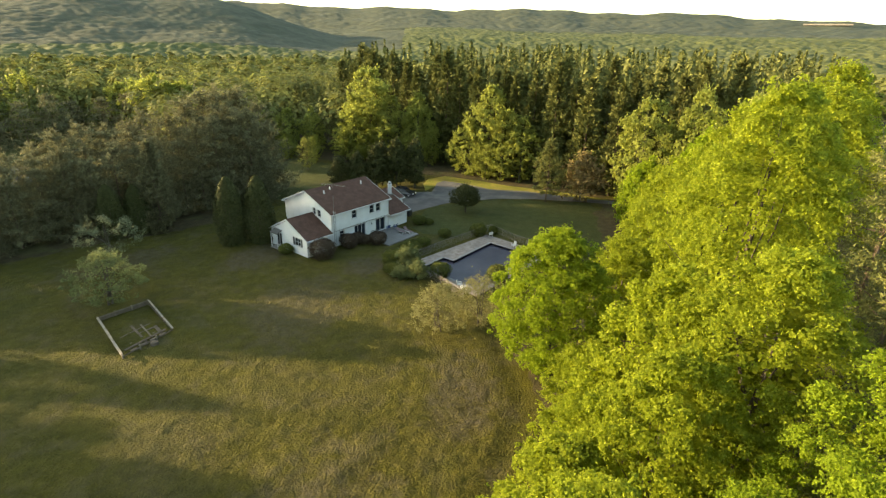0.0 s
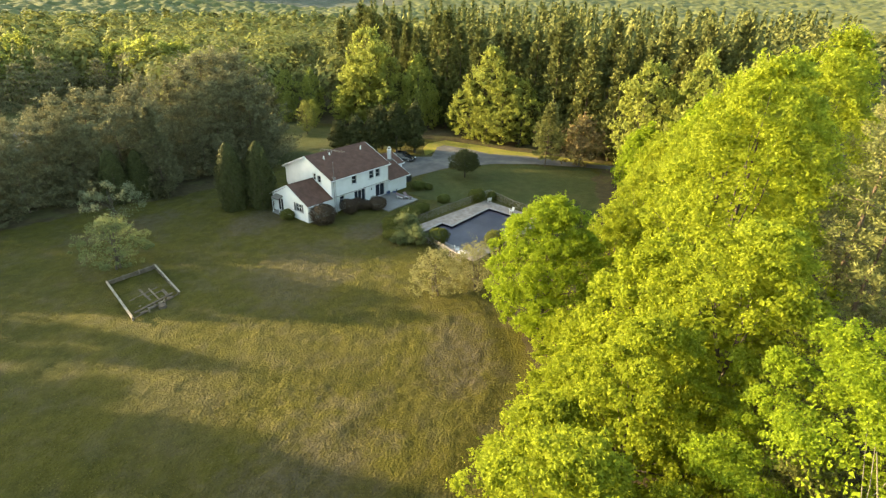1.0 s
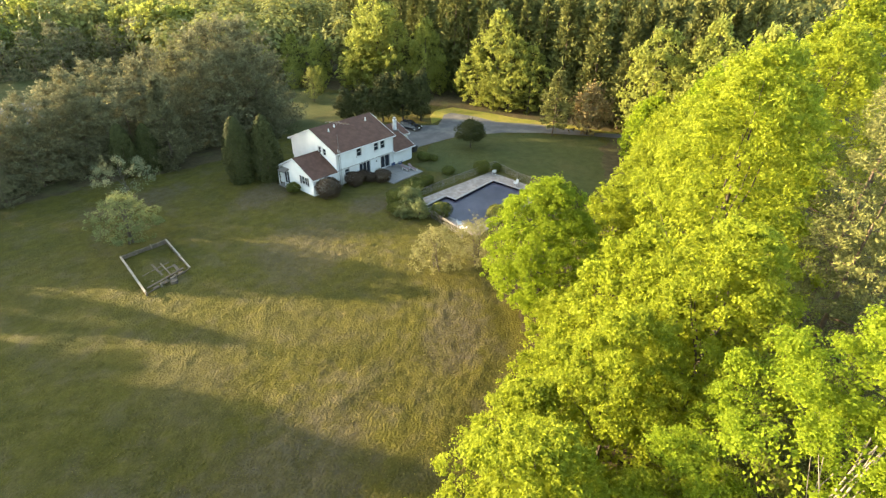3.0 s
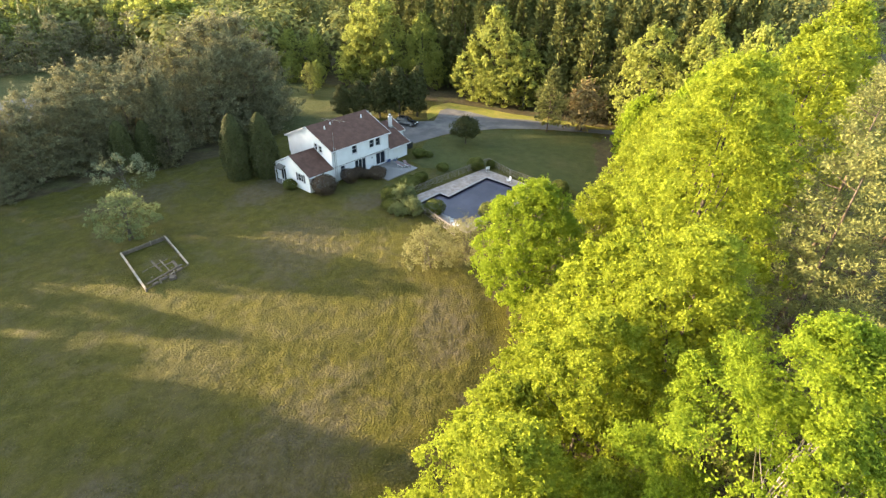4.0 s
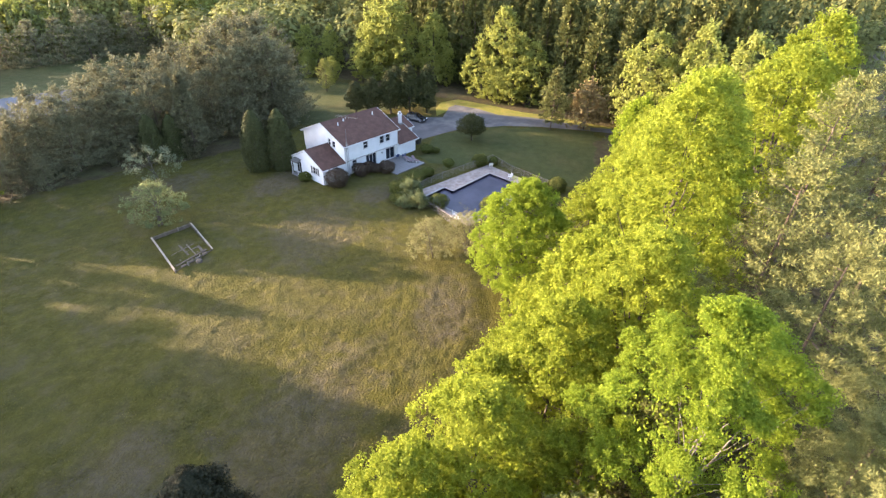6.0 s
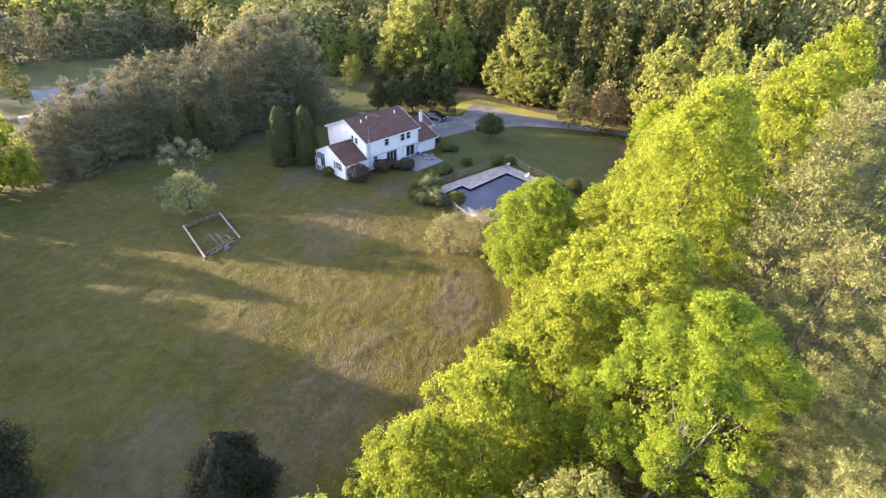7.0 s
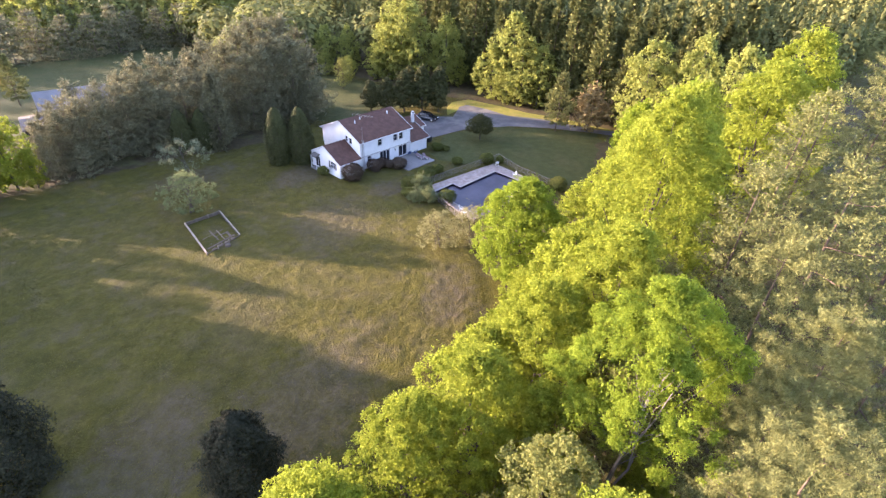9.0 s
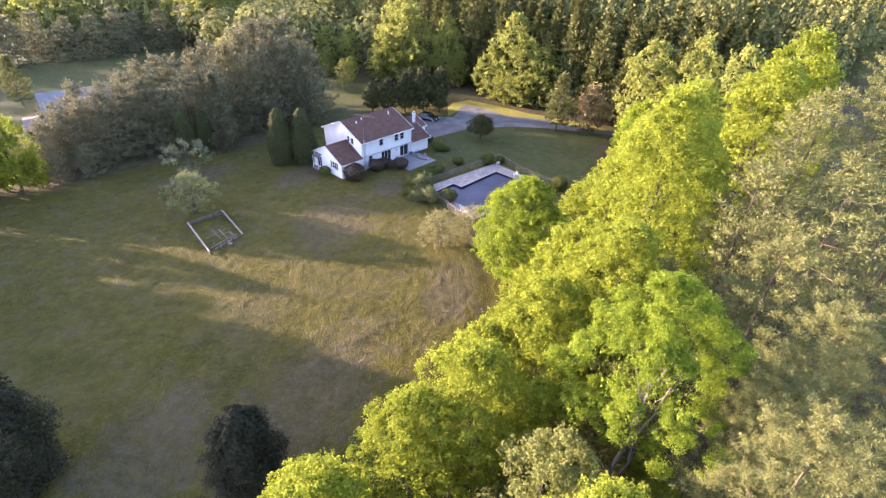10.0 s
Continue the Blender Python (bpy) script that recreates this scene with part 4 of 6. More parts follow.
# ---- far woods ----
def woods(seed, trees, r0, r1, az0, az1, tris, size, spread, tall, mat, name, label, conical=False, keep=None):
    rng = np.random.default_rng(seed)
    r = np.sqrt(rng.uniform(r0**2, r1**2, trees))
    az = np.radians(rng.uniform(az0, az1, trees))
    x, y = r * np.cos(az), r * np.sin(az)
    if keep is not None:
        k = keep(x, y)
        x, y = x[k], y[k]
    if r1 < 500 and not conical:
        kept = []
        for i in range(len(x)):
            if all((x[i] - x[j]) ** 2 + (y[i] - y[j]) ** 2 > (1.5 * spread) ** 2 for j in kept):
                kept.append(i)
        x, y = x[kept], y[kept]
    n = len(x)
    h = tall * rng.uniform(0.7, 1.2, n)
    w = spread * rng.uniform(0.7, 1.25, n)
    d = unit(rng.normal(0, 1, (n, tris, 3)) + [0, 0, 0.35])
    f = rng.uniform(0.02, 1, (n, tris))
    if conical:
        rad = (1 - f) ** 0.8 * w[:, None] * rng.uniform(0.6, 1.1, (n, tris))
        ang = rng.uniform(0, 2 * math.pi, (n, tris))
        at = np.stack([np.cos(ang) * rad, np.sin(ang) * rad, f * h[:, None]], -1)
        out = np.stack([np.cos(ang), np.sin(ang), np.full_like(ang, 0.5)], -1)
    elif r1 < 500:
        lumps = tris // 20
        c = unit(rng.normal(0, 1, (n, lumps, 3)) + [0, 0, 0.3]) * np.stack([w, w, h * 0.42], -1)[:, None] * rng.uniform(0.55, 0.85, (n, lumps, 1))
        c[..., 2] += h[:, None] * 0.55
        d = d[:, : lumps * 20].reshape(n, lumps, 20, 3)
        at = (c[:, :, None] + d * (w[:, None, None, None] * rng.uniform(0.32, 0.55, (n, lumps, 1, 1)))).reshape(n, -1, 3)
        out = unit(c)[:, :, None].repeat(20, 2).reshape(n, -1, 3) * [1, 1, 0.6] + d.reshape(n, -1, 3) * 0.6
    else:
        at = d * np.stack([w, w, h * 0.48], -1)[:, None] * rng.uniform(0.84, 1.05, (n, tris, 1)) * (1 + 0.16 * np.sin(d @ rng.normal(0, 3, (3, 3)) + np.arange(n)[:, None, None]).sum(-1, keepdims=True) / 1.7)
        at[..., 2] += h[:, None] * 0.52
        out = d
    at = at + np.stack([x, y, terrain(x, y)], -1)[:, None]
    at, out = at.reshape(-1, 3), out.reshape(-1, 3)
    normal = unit(out + rng.normal(0, 0.13, at.shape))
    u = unit(np.cross(normal, rng.normal(0, 1, at.shape)))
    v = np.cross(normal, u)
    s = size * rng.uniform(0.6, 1.3, (len(at), 1))
    tri = np.stack([at - u * s - v * s * 0.5, at + u * s - v * s * 0.5, at + v * s], 1)
    return tagged(new(name, mesh_from(name, tri, 3, mat)), label, "woods", kind="stuff")


def beyond(x, y):
    """Where the mixed woods stand: outside lawns, drive, meadow and the plantation."""
    meadow = (x < 6 + 0.1 * y) & (y > 50) & (y < 132) & (x > -140)
    garden = (x < 40) & (y < 62)
    planted = (x > 50) & (x < 140) & (y > -60) & (y < 90)
    return ~meadow & ~garden & ~planted


woods(201, 1000, 60, 230, -34, 50, 200, 0.6, 3.6, 25, NEEDLE_SPRUCE, "conifer_wood", "dense dark conifer wood behind the first ranks", True, lambda x, y: (x > 67 + 0.0022 * (y - 5) ** 2) & (y > -48) & (y < 95))
woods(202, 900, 70, 160, -20, 100, 700, 0.62, 5.8, 16, WOODS, "mixed_wood", "mixed yellow-green woods beyond the meadow", False, beyond)
woods(207, 1100, 155, 270, 22, 100, 400, 0.95, 6.0, 15, WOODS, "rear_wood", "yellow-green woods rising behind the meadow", False, beyond)
woods(203, 260, 70, 200, 45, 100, 200, 0.42, 3.4, 14, NEEDLE_SPRUCE, "conifer_belt", "belt of dark conifers behind the meadow", True, lambda x, y: (y > 116) & (x < 30) | (x > 20) & (y > 60) & (y < 110))
woods(204, 2600, 250, 480, -16, 98, 100, 1.7, 5.4, 13, WOODS, "valley_wood", "wooded valley floor of yellow-green crowns")


def canopy(name, seed, r0, r1, az0, az1, rings, rays, cell, bulge, mat):
    """Treetops of the valley and the hills: a sheet of rounded crowns over the land."""
    rng = np.random.default_rng(seed)
    r, az = np.geomspace(r0, r1, rings)[:, None], np.radians(np.linspace(az0, az1, rays))[None]
    x, y = r * np.cos(az), r * np.sin(az)
    jx, jy, size = rng.uniform(0.05, 0.95, (3, 256, 256))
    i, j = np.floor(x / cell).astype(int), np.floor(y / cell).astype(int)
    dome_z = np.zeros_like(x)
    for p in (-1, 0, 1):
        for q in (-1, 0, 1):
            a, b = (i + p) % 256, (j + q) % 256
            d2 = (x - (i + p + jx[a, b]) * cell) ** 2 + (y - (j + q + jy[a, b]) * cell) ** 2
            wide = cell * (0.5 + 0.35 * size[a, b])
            dome_z = np.maximum(dome_z, cell * bulge * (0.4 + 0.6 * size[a, b]) * np.sqrt(np.maximum(0, 1 - d2 / wide**2)))
    z = terrain(x, y) + 5 + dome_z + 2.5 * value_noise(rng, x, y, 60.0) + 0.5 * value_noise(rng, x, y, cell * 0.3)
    z -= 16 * smooth_step(1.05, 1.0, r / r0)
    k = np.arange(rings * rays).reshape(rings, rays)
    faces = np.stack([k[:-1, :-1], k[1:, :-1], k[1:, 1:], k[:-1, 1:]], -1).reshape(-1, 4)
    me = bpy.data.meshes.new(name)
    me.vertices.add(rings * rays)
    me.vertices.foreach_set("co", np.stack([x, y, z], -1).astype(np.float32).ravel())
    me.loops.add(faces.size)
    me.loops.foreach_set("vertex_index", faces.astype(np.int32).ravel())
    me.polygons.add(len(faces))
    me.polygons.foreach_set("loop_start", np.arange(len(faces), dtype=np.int32) * 4)
    me.polygons.foreach_set("use_smooth", [True] * len(faces))
    me.update(calc_edges=True)
    me.materials.append(mat)
    return me


tagged(new("upland_wood", canopy("upland_wood", 205, 400, 1500, -14, 42, 215, 260, 8.5, 0.6, VALLEY)), "yellow-green woods rising gently across the valley", "woods", kind="stuff")
tagged(new("foothill_wood", canopy("foothill_wood", 208, 400, 660, 41.8, 96, 90, 240, 8.5, 0.6, VALLEY)), "yellow-green woods at the foot of the near hill", "woods", kind="stuff")
tagged(new("near_hill_wood", canopy("near_hill_wood", 209, 610, 1500, 41.8, 96, 140, 220, 9.5, 0.2, CANOPY)), "hazy dark olive woods covering the near hill", "woods", kind="stuff")
tagged(new("hill_wood", canopy("hill_wood", 206, 1400, 3500, -14, 60, 95, 320, 20.0, 0.25, CANOPY)), "hazy olive woods covering the distant hills", "woods", kind="stuff")
# unseen pines added past the row's west end to shade the lawn
for i in range(8):
    plant("pine_tree", BELTPINE[i % 2], -63.0 - i * 2.8, 33.0 + (i % 2) * 2, "dark pine in a close row with sunlit tips", "pine tree", "pine row", 0.72 - 0.005 * i, 1.0, 50 * i)
# unseen trees added along the far side so that their shade falls across the lawn
for i in range(26):
    c, d = -46.5 - (i % 13) * 3.9, -50 - 11 * (i // 13) + rnd.uniform(-2, 2)
    tall = 1.4 if i in (2, 3, 4, 5) else 1.0
    plant("shade_tree", SHADE[i % 2], c * 0.892 + d * 0.451, c * 0.451 - d * 0.892, "unseen tree added to cast shade on the lawn", "tree", "trees along the lawn's far side", tall * rnd.uniform(0.97, 1.04), 1.0, rnd.uniform(0, 360))


# ---- house materials ----
def siding(name, a, b):
    m, n, l, bsdf = nodes_of(name)
    col = mixed(n, l, noise_fac(n, l, 0.7, 0.3, 0.7), a, b)
    wave = put(n, "ShaderNodeTexWave", Scale=0.8, Distortion=0.0)
    wave.bands_direction, wave.wave_profile = "Z", "SAW"
    l.new(n.new("ShaderNodeTexCoord").outputs["Object"], wave.inputs["Vector"])
    l.new(col, bsdf.inputs["Base Color"])
    bsdf.inputs["Roughness"].default_value = 0.6
    relief(n, l, bsdf, wave.outputs["Fac"], 0.5, 0.02)
    return m


def glassy(name, tint, rough=0.06):
    m, n, l, bsdf = nodes_of(name)
    col = mixed(n, l, noise_fac(n, l, 1.5, 0.3, 0.7), tint, tuple(c * 1.6 for c in tint))
    l.new(col, bsdf.inputs["Base Color"])
    bsdf.inputs["Roughness"].default_value = rough
    return m


WHITE = siding("white_siding", (0.52, 0.52, 0.525), (0.6, 0.6, 0.605))
TRIM = surface("white_trim_paint", (0.46, 0.45, 0.45), (0.54, 0.53, 0.53), 2, 0.5, fine=20, bump=0.05)
ROOF = surface("brown_shingles", (0.07, 0.037, 0.028), (0.1, 0.053, 0.04), 1.2, 0.9, fine=8, bump=0.8, depth=0.03, dirt=(0.095, 0.055, 0.04))
GLASS = glassy("dark_window_glass", (0.014, 0.016, 0.022))
SHUTTER = surface("dark_shutter_paint", (0.035, 0.035, 0.04), (0.05, 0.05, 0.055), 4, 0.6, fine=20, bump=0.1)
CONCRETE = surface("pale_concrete", (0.15, 0.138, 0.133), (0.2, 0.186, 0.18), 0.6, 0.85, fine=9, bump=0.3, dirt=(0.12, 0.108, 0.1))
STONE = surface("tan_deck_stone", (0.17, 0.135, 0.118), (0.29, 0.245, 0.215), 1.6, 0.85, fine=7, bump=0.4, depth=0.02, dirt=(0.1, 0.08, 0.075))
COPING = surface("pale_coping_stone", (0.19, 0.175, 0.17), (0.26, 0.24, 0.235), 1.5, 0.8, fine=9, bump=0.3)
LINER = surface("dark_blue_liner", (0.03, 0.04, 0.075), (0.045, 0.055, 0.095), 1.0, 0.5, fine=12, bump=0.1)
METAL = surface("dull_galvanised_metal", (0.3, 0.3, 0.29), (0.38, 0.37, 0.36), 5, 0.5, 0.6, fine=30, bump=0.1)
METAL_DARK = surface("weathered_dark_metal", (0.12, 0.11, 0.10), (0.17, 0.15, 0.14), 5, 0.6, 0.4, fine=30, bump=0.1)
TIMBER = surface("weathered_grey_timber", (0.105, 0.082, 0.062), (0.185, 0.152, 0.116), 2.0, 0.9, fine=14, bump=0.7, depth=0.02, dirt=(0.095, 0.072, 0.053), stretch=(1, 0.3, 1))
# a paler and a darker tone of the same timber
TIMBER_PALE = surface("pale_timber", (0.2, 0.165, 0.128), (0.31, 0.265, 0.21), 2.0, 0.9, fine=14, bump=0.7, depth=0.02, stretch=(1, 0.3, 1))
TIMBER_DARK = surface("dark_timber", (0.075, 0.057, 0.044), (0.125, 0.098, 0.075), 2.0, 0.9, fine=14, bump=0.7, depth=0.02)
PLASTIC = surface("white_plastic", (0.5, 0.48, 0.46), (0.58, 0.56, 0.54), 3, 0.4, fine=20, bump=0.03)
CUSHION = surface("faded_rose_sling", (0.13, 0.09, 0.092), (0.18, 0.125, 0.125), 4, 0.9, fine=30, bump=0.2)
BLUECLOTH = surface("blue_canvas", (0.03, 0.05, 0.12), (0.05, 0.08, 0.17), 4, 0.9, fine=30, bump=0.2)
BLACKCOVER = surface("black_vinyl", (0.015, 0.015, 0.017), (0.03, 0.03, 0.032), 4, 0.45, fine=20, bump=0.2)
CARPAINT = surface("black_car_paint", (0.012, 0.013, 0.016), (0.018, 0.019, 0.022), 2, 0.2, fine=20, bump=0.0)
RUBBER = surface("black_rubber", (0.02, 0.02, 0.02), (0.03, 0.03, 0.03), 5, 0.9, fine=20, bump=0.1)
LAMPGLASS = glassy("clear_lamp_glass", (0.5, 0.5, 0.5))
REDLENS = surface("red_lamp_lens", (0.3, 0.01, 0.01), (0.35, 0.015, 0.015), 4, 0.25, fine=20, bump=0.0)


def water_material():
    m, n, l, bsdf = nodes_of("dark_pool_water")
    col = mixed(n, l, noise_fac(n, l, 0.35, 0.4, 0.65, 6), (0.02, 0.017, 0.032), (0.04, 0.036, 0.054))
    col = mixed(n, l, put_scaled(n, l, noise_fac(n, l, 1.7, 0.6, 0.72, 5), 0.6), col, (0.03, 0.032, 0.03))
    l.new(col, bsdf.inputs["Base Color"])
    bsdf.inputs["Roughness"].default_value = 0.32
    bsdf.inputs["Specular IOR Level"].default_value = 0.2
    relief(n, l, bsdf, noise_fac(n, l, 3.0, 0.2, 0.8, 3), 0.15, 0.02)
    return m


WATER = water_material()


# ---- building helpers ----
def box(bm, x0, y0, z0, x1, y1, z1):
    m = Matrix.Translation(((x0 + x1) / 2, (y0 + y1) / 2, (z0 + z1) / 2)) @ Matrix.Diagonal((abs(x1 - x0), abs(y1 - y0), abs(z1 - z0), 1))
    bmesh.ops.create_cube(bm, size=1, matrix=m)
    return bm


def boxed(*b, bevel=0.0):
    bm = box(bmesh.new(), *b)
    if bevel:
        bmesh.ops.bevel(bm, geom=bm.edges[:], offset=bevel, segments=2, affect="EDGES", profile=0.5)
    return bm


def rod(a, b, r0, r1=None, sides=8, bm=None):
    bm = bm or bmesh.new()
    a, b = Vector(a), Vector(b)
    turn = (b - a).to_track_quat("Z", "Y").to_matrix().to_4x4()
    bmesh.ops.create_cone(bm, cap_ends=True, segments=sides, radius1=r0, radius2=r0 if r1 is None else r1, depth=(b - a).length, matrix=Matrix.Translation((a + b) / 2) @ turn)
    return bm


def prism(outline, axis, a, b, bm=None):
    """An outline of (u, v) pushed along an axis: x takes (y, z), y takes (x, z), z takes (x, y)."""
    bm = bm or bmesh.new()
    place = {"x": lambda u, v, s: (s, u, v), "y": lambda u, v, s: (u, s, v), "z": lambda u, v, s: (u, v, s)}[axis]
    p = [bm.verts.new(place(u, v, a)) for u, v in outline]
    q = [bm.verts.new(place(u, v, b)) for u, v in outline]
    bm.faces.new(p)
    bm.faces.new(q[::-1])
    for i in range(len(p)):
        k = (i + 1) % len(p)
        bm.faces.new((p[i], q[i], q[k], p[k]))
    bmesh.ops.recalc_face_normals(bm, faces=bm.faces)
    return bm


def part(name, bm, material, parent, label="", smooth=False):
    me = bpy.data.meshes.new(name)
    bm.to_mesh(me)
    bm.free()
    me.materials.append(material)
    if smooth:
        me.polygons.foreach_set("use_smooth", [True] * len(me.polygons))
    ob = new(name, me)
    ob.parent = parent
    return tagged(ob, label)


def wall(parent, axis, at, s0, s1, z0, z1, holes=(), thick=0.2):
    """A wall along x or y from s0 to s1, its outer face at 'at', thick towards the inside, with holes (s, s, z, z) through it."""
    ss = sorted({s0, s1, *(v for h in holes for v in h[:2])})
    zs = sorted({z0, z1, *(v for h in holes for v in h[2:])})
    bm = bmesh.new()
    for i in range(len(ss) - 1):
        for k in range(len(zs) - 1):
            s, z = (ss[i] + ss[i + 1]) / 2, (zs[k] + zs[k + 1]) / 2
            if any(h[0] < s < h[1] and h[2] < z < h[3] for h in holes):
                continue
            if axis == "x":
                box(bm, ss[i], at, zs[k], ss[i + 1], at + thick, zs[k + 1])
            else:
                box(bm, at, ss[i], zs[k], at + thick, ss[i + 1], zs[k + 1])
    bmesh.ops.remove_doubles(bm, verts=bm.verts[:], dist=1e-4)
    return part("wall", bm, WHITE, parent)


def window(parent, axis, at, s0, s1, z0, z1, out, sashes=1, rail=True, shutters=False, name="window"):
    """A framed window in a hole: frame proud of the wall, panes set back, sill, meeting rails, optional shutters."""
    def slab(s_a, s_b, z_a, z_b, d0, d1, bm=None):
        d0, d1 = sorted((at + out * d0, at + out * d1))
        bm = bm or bmesh.new()
        return box(bm, s_a, d0, z_a, s_b, d1, z_b) if axis == "x" else box(bm, d0, s_a, z_a, d1, s_b, z_b)

    w = 0.09
    frame_bm = slab(s0 - w, s0, z0 - w, z1 + w, 0.035, -0.1)
    slab(s1, s1 + w, z0 - w, z1 + w, 0.035, -0.1, frame_bm)
    slab(s0, s1, z1, z1 + w, 0.035, -0.1, frame_bm)
    slab(s0, s1, z0 - w, z0, 0.035, -0.1, frame_bm)
    win = part(name, frame_bm, TRIM, parent)
    step = (s1 - s0) / sashes
    for i in range(sashes):
        a, b = s0 + i * step, s0 + (i + 1) * step
        part("pane", slab(a + 0.03, b - 0.03, z0 + 0.02, z1 - 0.02, -0.09, -0.1), GLASS, win, "dark reflecting glass pane")
        if i:
            part("mullion", slab(a - 0.035, a + 0.035, z0, z1, -0.02, -0.12), TRIM, win)
    if rail:
        part("rail", slab(s0, s1, (z0 + z1) / 2 - 0.025, (z0 + z1) / 2 + 0.025, -0.05, -0.11), TRIM, win)
    part("sill", slab(s0 - 0.12, s1 + 0.12, z0 - w - 0.05, z0 - w, 0.09, 0.0), TRIM, win)
    if shutters:
        for a in (s0 - w - 0.36, s1 + w + 0.02):
            part("shutter", slab(a, a + 0.34, z0 - 0.05, z1 + 0.05, 0.04, 0.004), SHUTTER, win, "dark louvred shutter")
    return win


# ---- house ----
house = tagged(new("house"), "white two-storey house with brown shingle roofs and low wings", "house")
UP = ((4.35, 5.25, 3.75, 5.0), (7.98, 8.88, 3.7, 4.95), (9.35, 10.25, 3.7, 4.95))
LOW = ((2.08, 2.92, 1.2, 2.2), (5.0, 7.25, 0.22, 2.25), (9.55, 11.5, 0.22, 2.2))
GAB = ((3.75, 4.35, 4.55, 5.55), (2.62, 3.35, 4.4, 5.4))
# main block: jettied upper storey
wall(house, "x", 0.72, 0.3, 12.1, 0, 2.56, LOW)
wall(house, "x", 0.42, 0.3, 12.1, 2.56, 5.2, UP)
wall(house, "y", 0.3, 1.25, 10.35, 2.6, 5.7, GAB)
wall(house, "y", 0.3, 0.62, 1.25, 2.6, 5.2)
wall(house, "y", 0.3, 10.35, 11.2, 2.6, 5.2)
wall(house, "y", 11.9, 0.92, 11.0, 0, 5.2)
wall(house, "x", 11.0, 0.5, 12.1, 0, 5.2)
wall(house, "y", 0.3, 0.92, 11.0, 0, 2.6)
part("jetty_trim", boxed(0.28, 0.38, 2.5, 12.12, 0.74, 2.56), METAL_DARK, house, "dark flashing under the upper storey")
part("gable", prism([(0.42, 5.2), (11.2, 5.2), (5.82, 7.6)], "x", 11.9, 12.1), WHITE, house)
part("gable", prism([(1.25, 5.7), (10.35, 5.7), (5.82, 7.64)], "x", 0.3, 0.5), WHITE, house)
for ya, yb in ((0.42, 1.25), (11.2, 10.35)):
    part("gable_corner", prism([(ya, 5.2), (yb, 5.2), (yb, 5.68)], "x", 0.3, 0.5), WHITE, house)
part("floor", boxed(0.5, 0.92, 0.0, 11.9, 11.0, 0.15), CONCRETE, house)
part("upper_floor", boxed(0.5, 0.62, 2.5, 11.9, 11.0, 2.6), CONCRETE, house)
for a, b, c, d in UP:
    window(house, "x", 0.42, a, b, c, d, -1)
window(house, "x", 0.72, *LOW[0], -1)
window(house, "x", 0.72, *LOW[1], -1, sashes=3, rail=False, name="patio_door")
window(house, "x", 0.72, *LOW[2], -1, sashes=2, rail=False, name="patio_door")


def gable_windows():
    for a, b, c, d in GAB:
        window(house, "y", 0.3, a, b, c, d, -1)


gable_windows()
lamp = part("wall_lamp", rod((8.55, 0.6, 1.7), (8.55, 0.6, 1.95), 0.07, 0.09), SHUTTER, house, "small black wall lamp")
part("bracket", boxed(8.52, 0.6, 1.85, 8.58, 0.72, 1.9), SHUTTER, lamp)
for x, y in ((0.36, 0.34), (12.05, 0.34)):
    part("downspout", rod((x, y, 0.1), (x, y, 5.1), 0.045), TRIM, house)


def roof(x0, x1, y0, z0, yr, zr, y1, z1, seed, thick=0.14, gutter=True):
    """A shingled gable roof with overlapping courses, white fascia, rake boards and a gutter."""
    for k, (ya, za) in enumerate(((y0, z0), (y1, z1))):
        bm = bmesh.new()
        rows = 22
        low_edge = [bm.verts.new((x, ya, za - 0.01)) for x in (x0, x1)]
        for i in range(rows):
            u0, u1 = i / rows, (i + 1) / rows
            pa, pb = (ya + (yr - ya) * u0, za + (zr - za) * u0), (ya + (yr - ya) * u1, za + (zr - za) * u1)
            front = [bm.verts.new((x, pa[0], pa[1] + 0.022)) for x in (x0, x1)]
            upper = [bm.verts.new((x, pb[0], pb[1] + 0.003)) for x in (x0, x1)]
            bm.faces.new((low_edge[0], low_edge[1], front[1], front[0]))
            bm.faces.new((front[0], front[1], upper[1], upper[0]))
            low_edge = upper
        under = [bm.verts.new(c) for c in ((x0, ya, za - thick), (x1, ya, za - thick), (x1, yr, zr - thick), (x0, yr, zr - thick))]
        bm.faces.new(under)
        bmesh.ops.recalc_face_normals(bm, faces=bm.faces)
        r = part("roof", bm, ROOF, house)
        side = -1 if k == 0 else 1
        part("fascia", boxed(x0, ya - 0.02, za - 0.2, x1, ya + 0.02, za - 0.01), TRIM, r, "white fascia board")
        if gutter:
            part("gutter", rod((x0, ya + side * 0.07, za - 0.07), (x1, ya + side * 0.07, za - 0.07), 0.06), TRIM, r, "white gutter")
        for x in (x0, x1):
            part("rake_board", prism([(ya, za + 0.03), (yr, zr + 0.03), (yr, zr - 0.2), (ya, za - 0.2)], "x", x - 0.025, x + 0.025), TRIM, r, "white rake board")
        part("soffit", prism([(ya, za - thick), (ya + (0.5 if k == 0 else -0.5), za - thick + 0.02), (ya + (0.5 if k == 0 else -0.5), za - thick - 0.02), (ya, za - thick - 0.03)], "x", x0 + 0.03, x1 - 0.03), TRIM, r)
    part("ridge_cap", prism([(yr - 0.16, zr - 0.03), (yr, zr + 0.05), (yr + 0.16, zr - 0.03)], "x", x0, x1), ROOF, house)


roof(0.0, 12.37, 0.0, 5.3, 5.82, 7.84, 11.6, 5.3, 1)
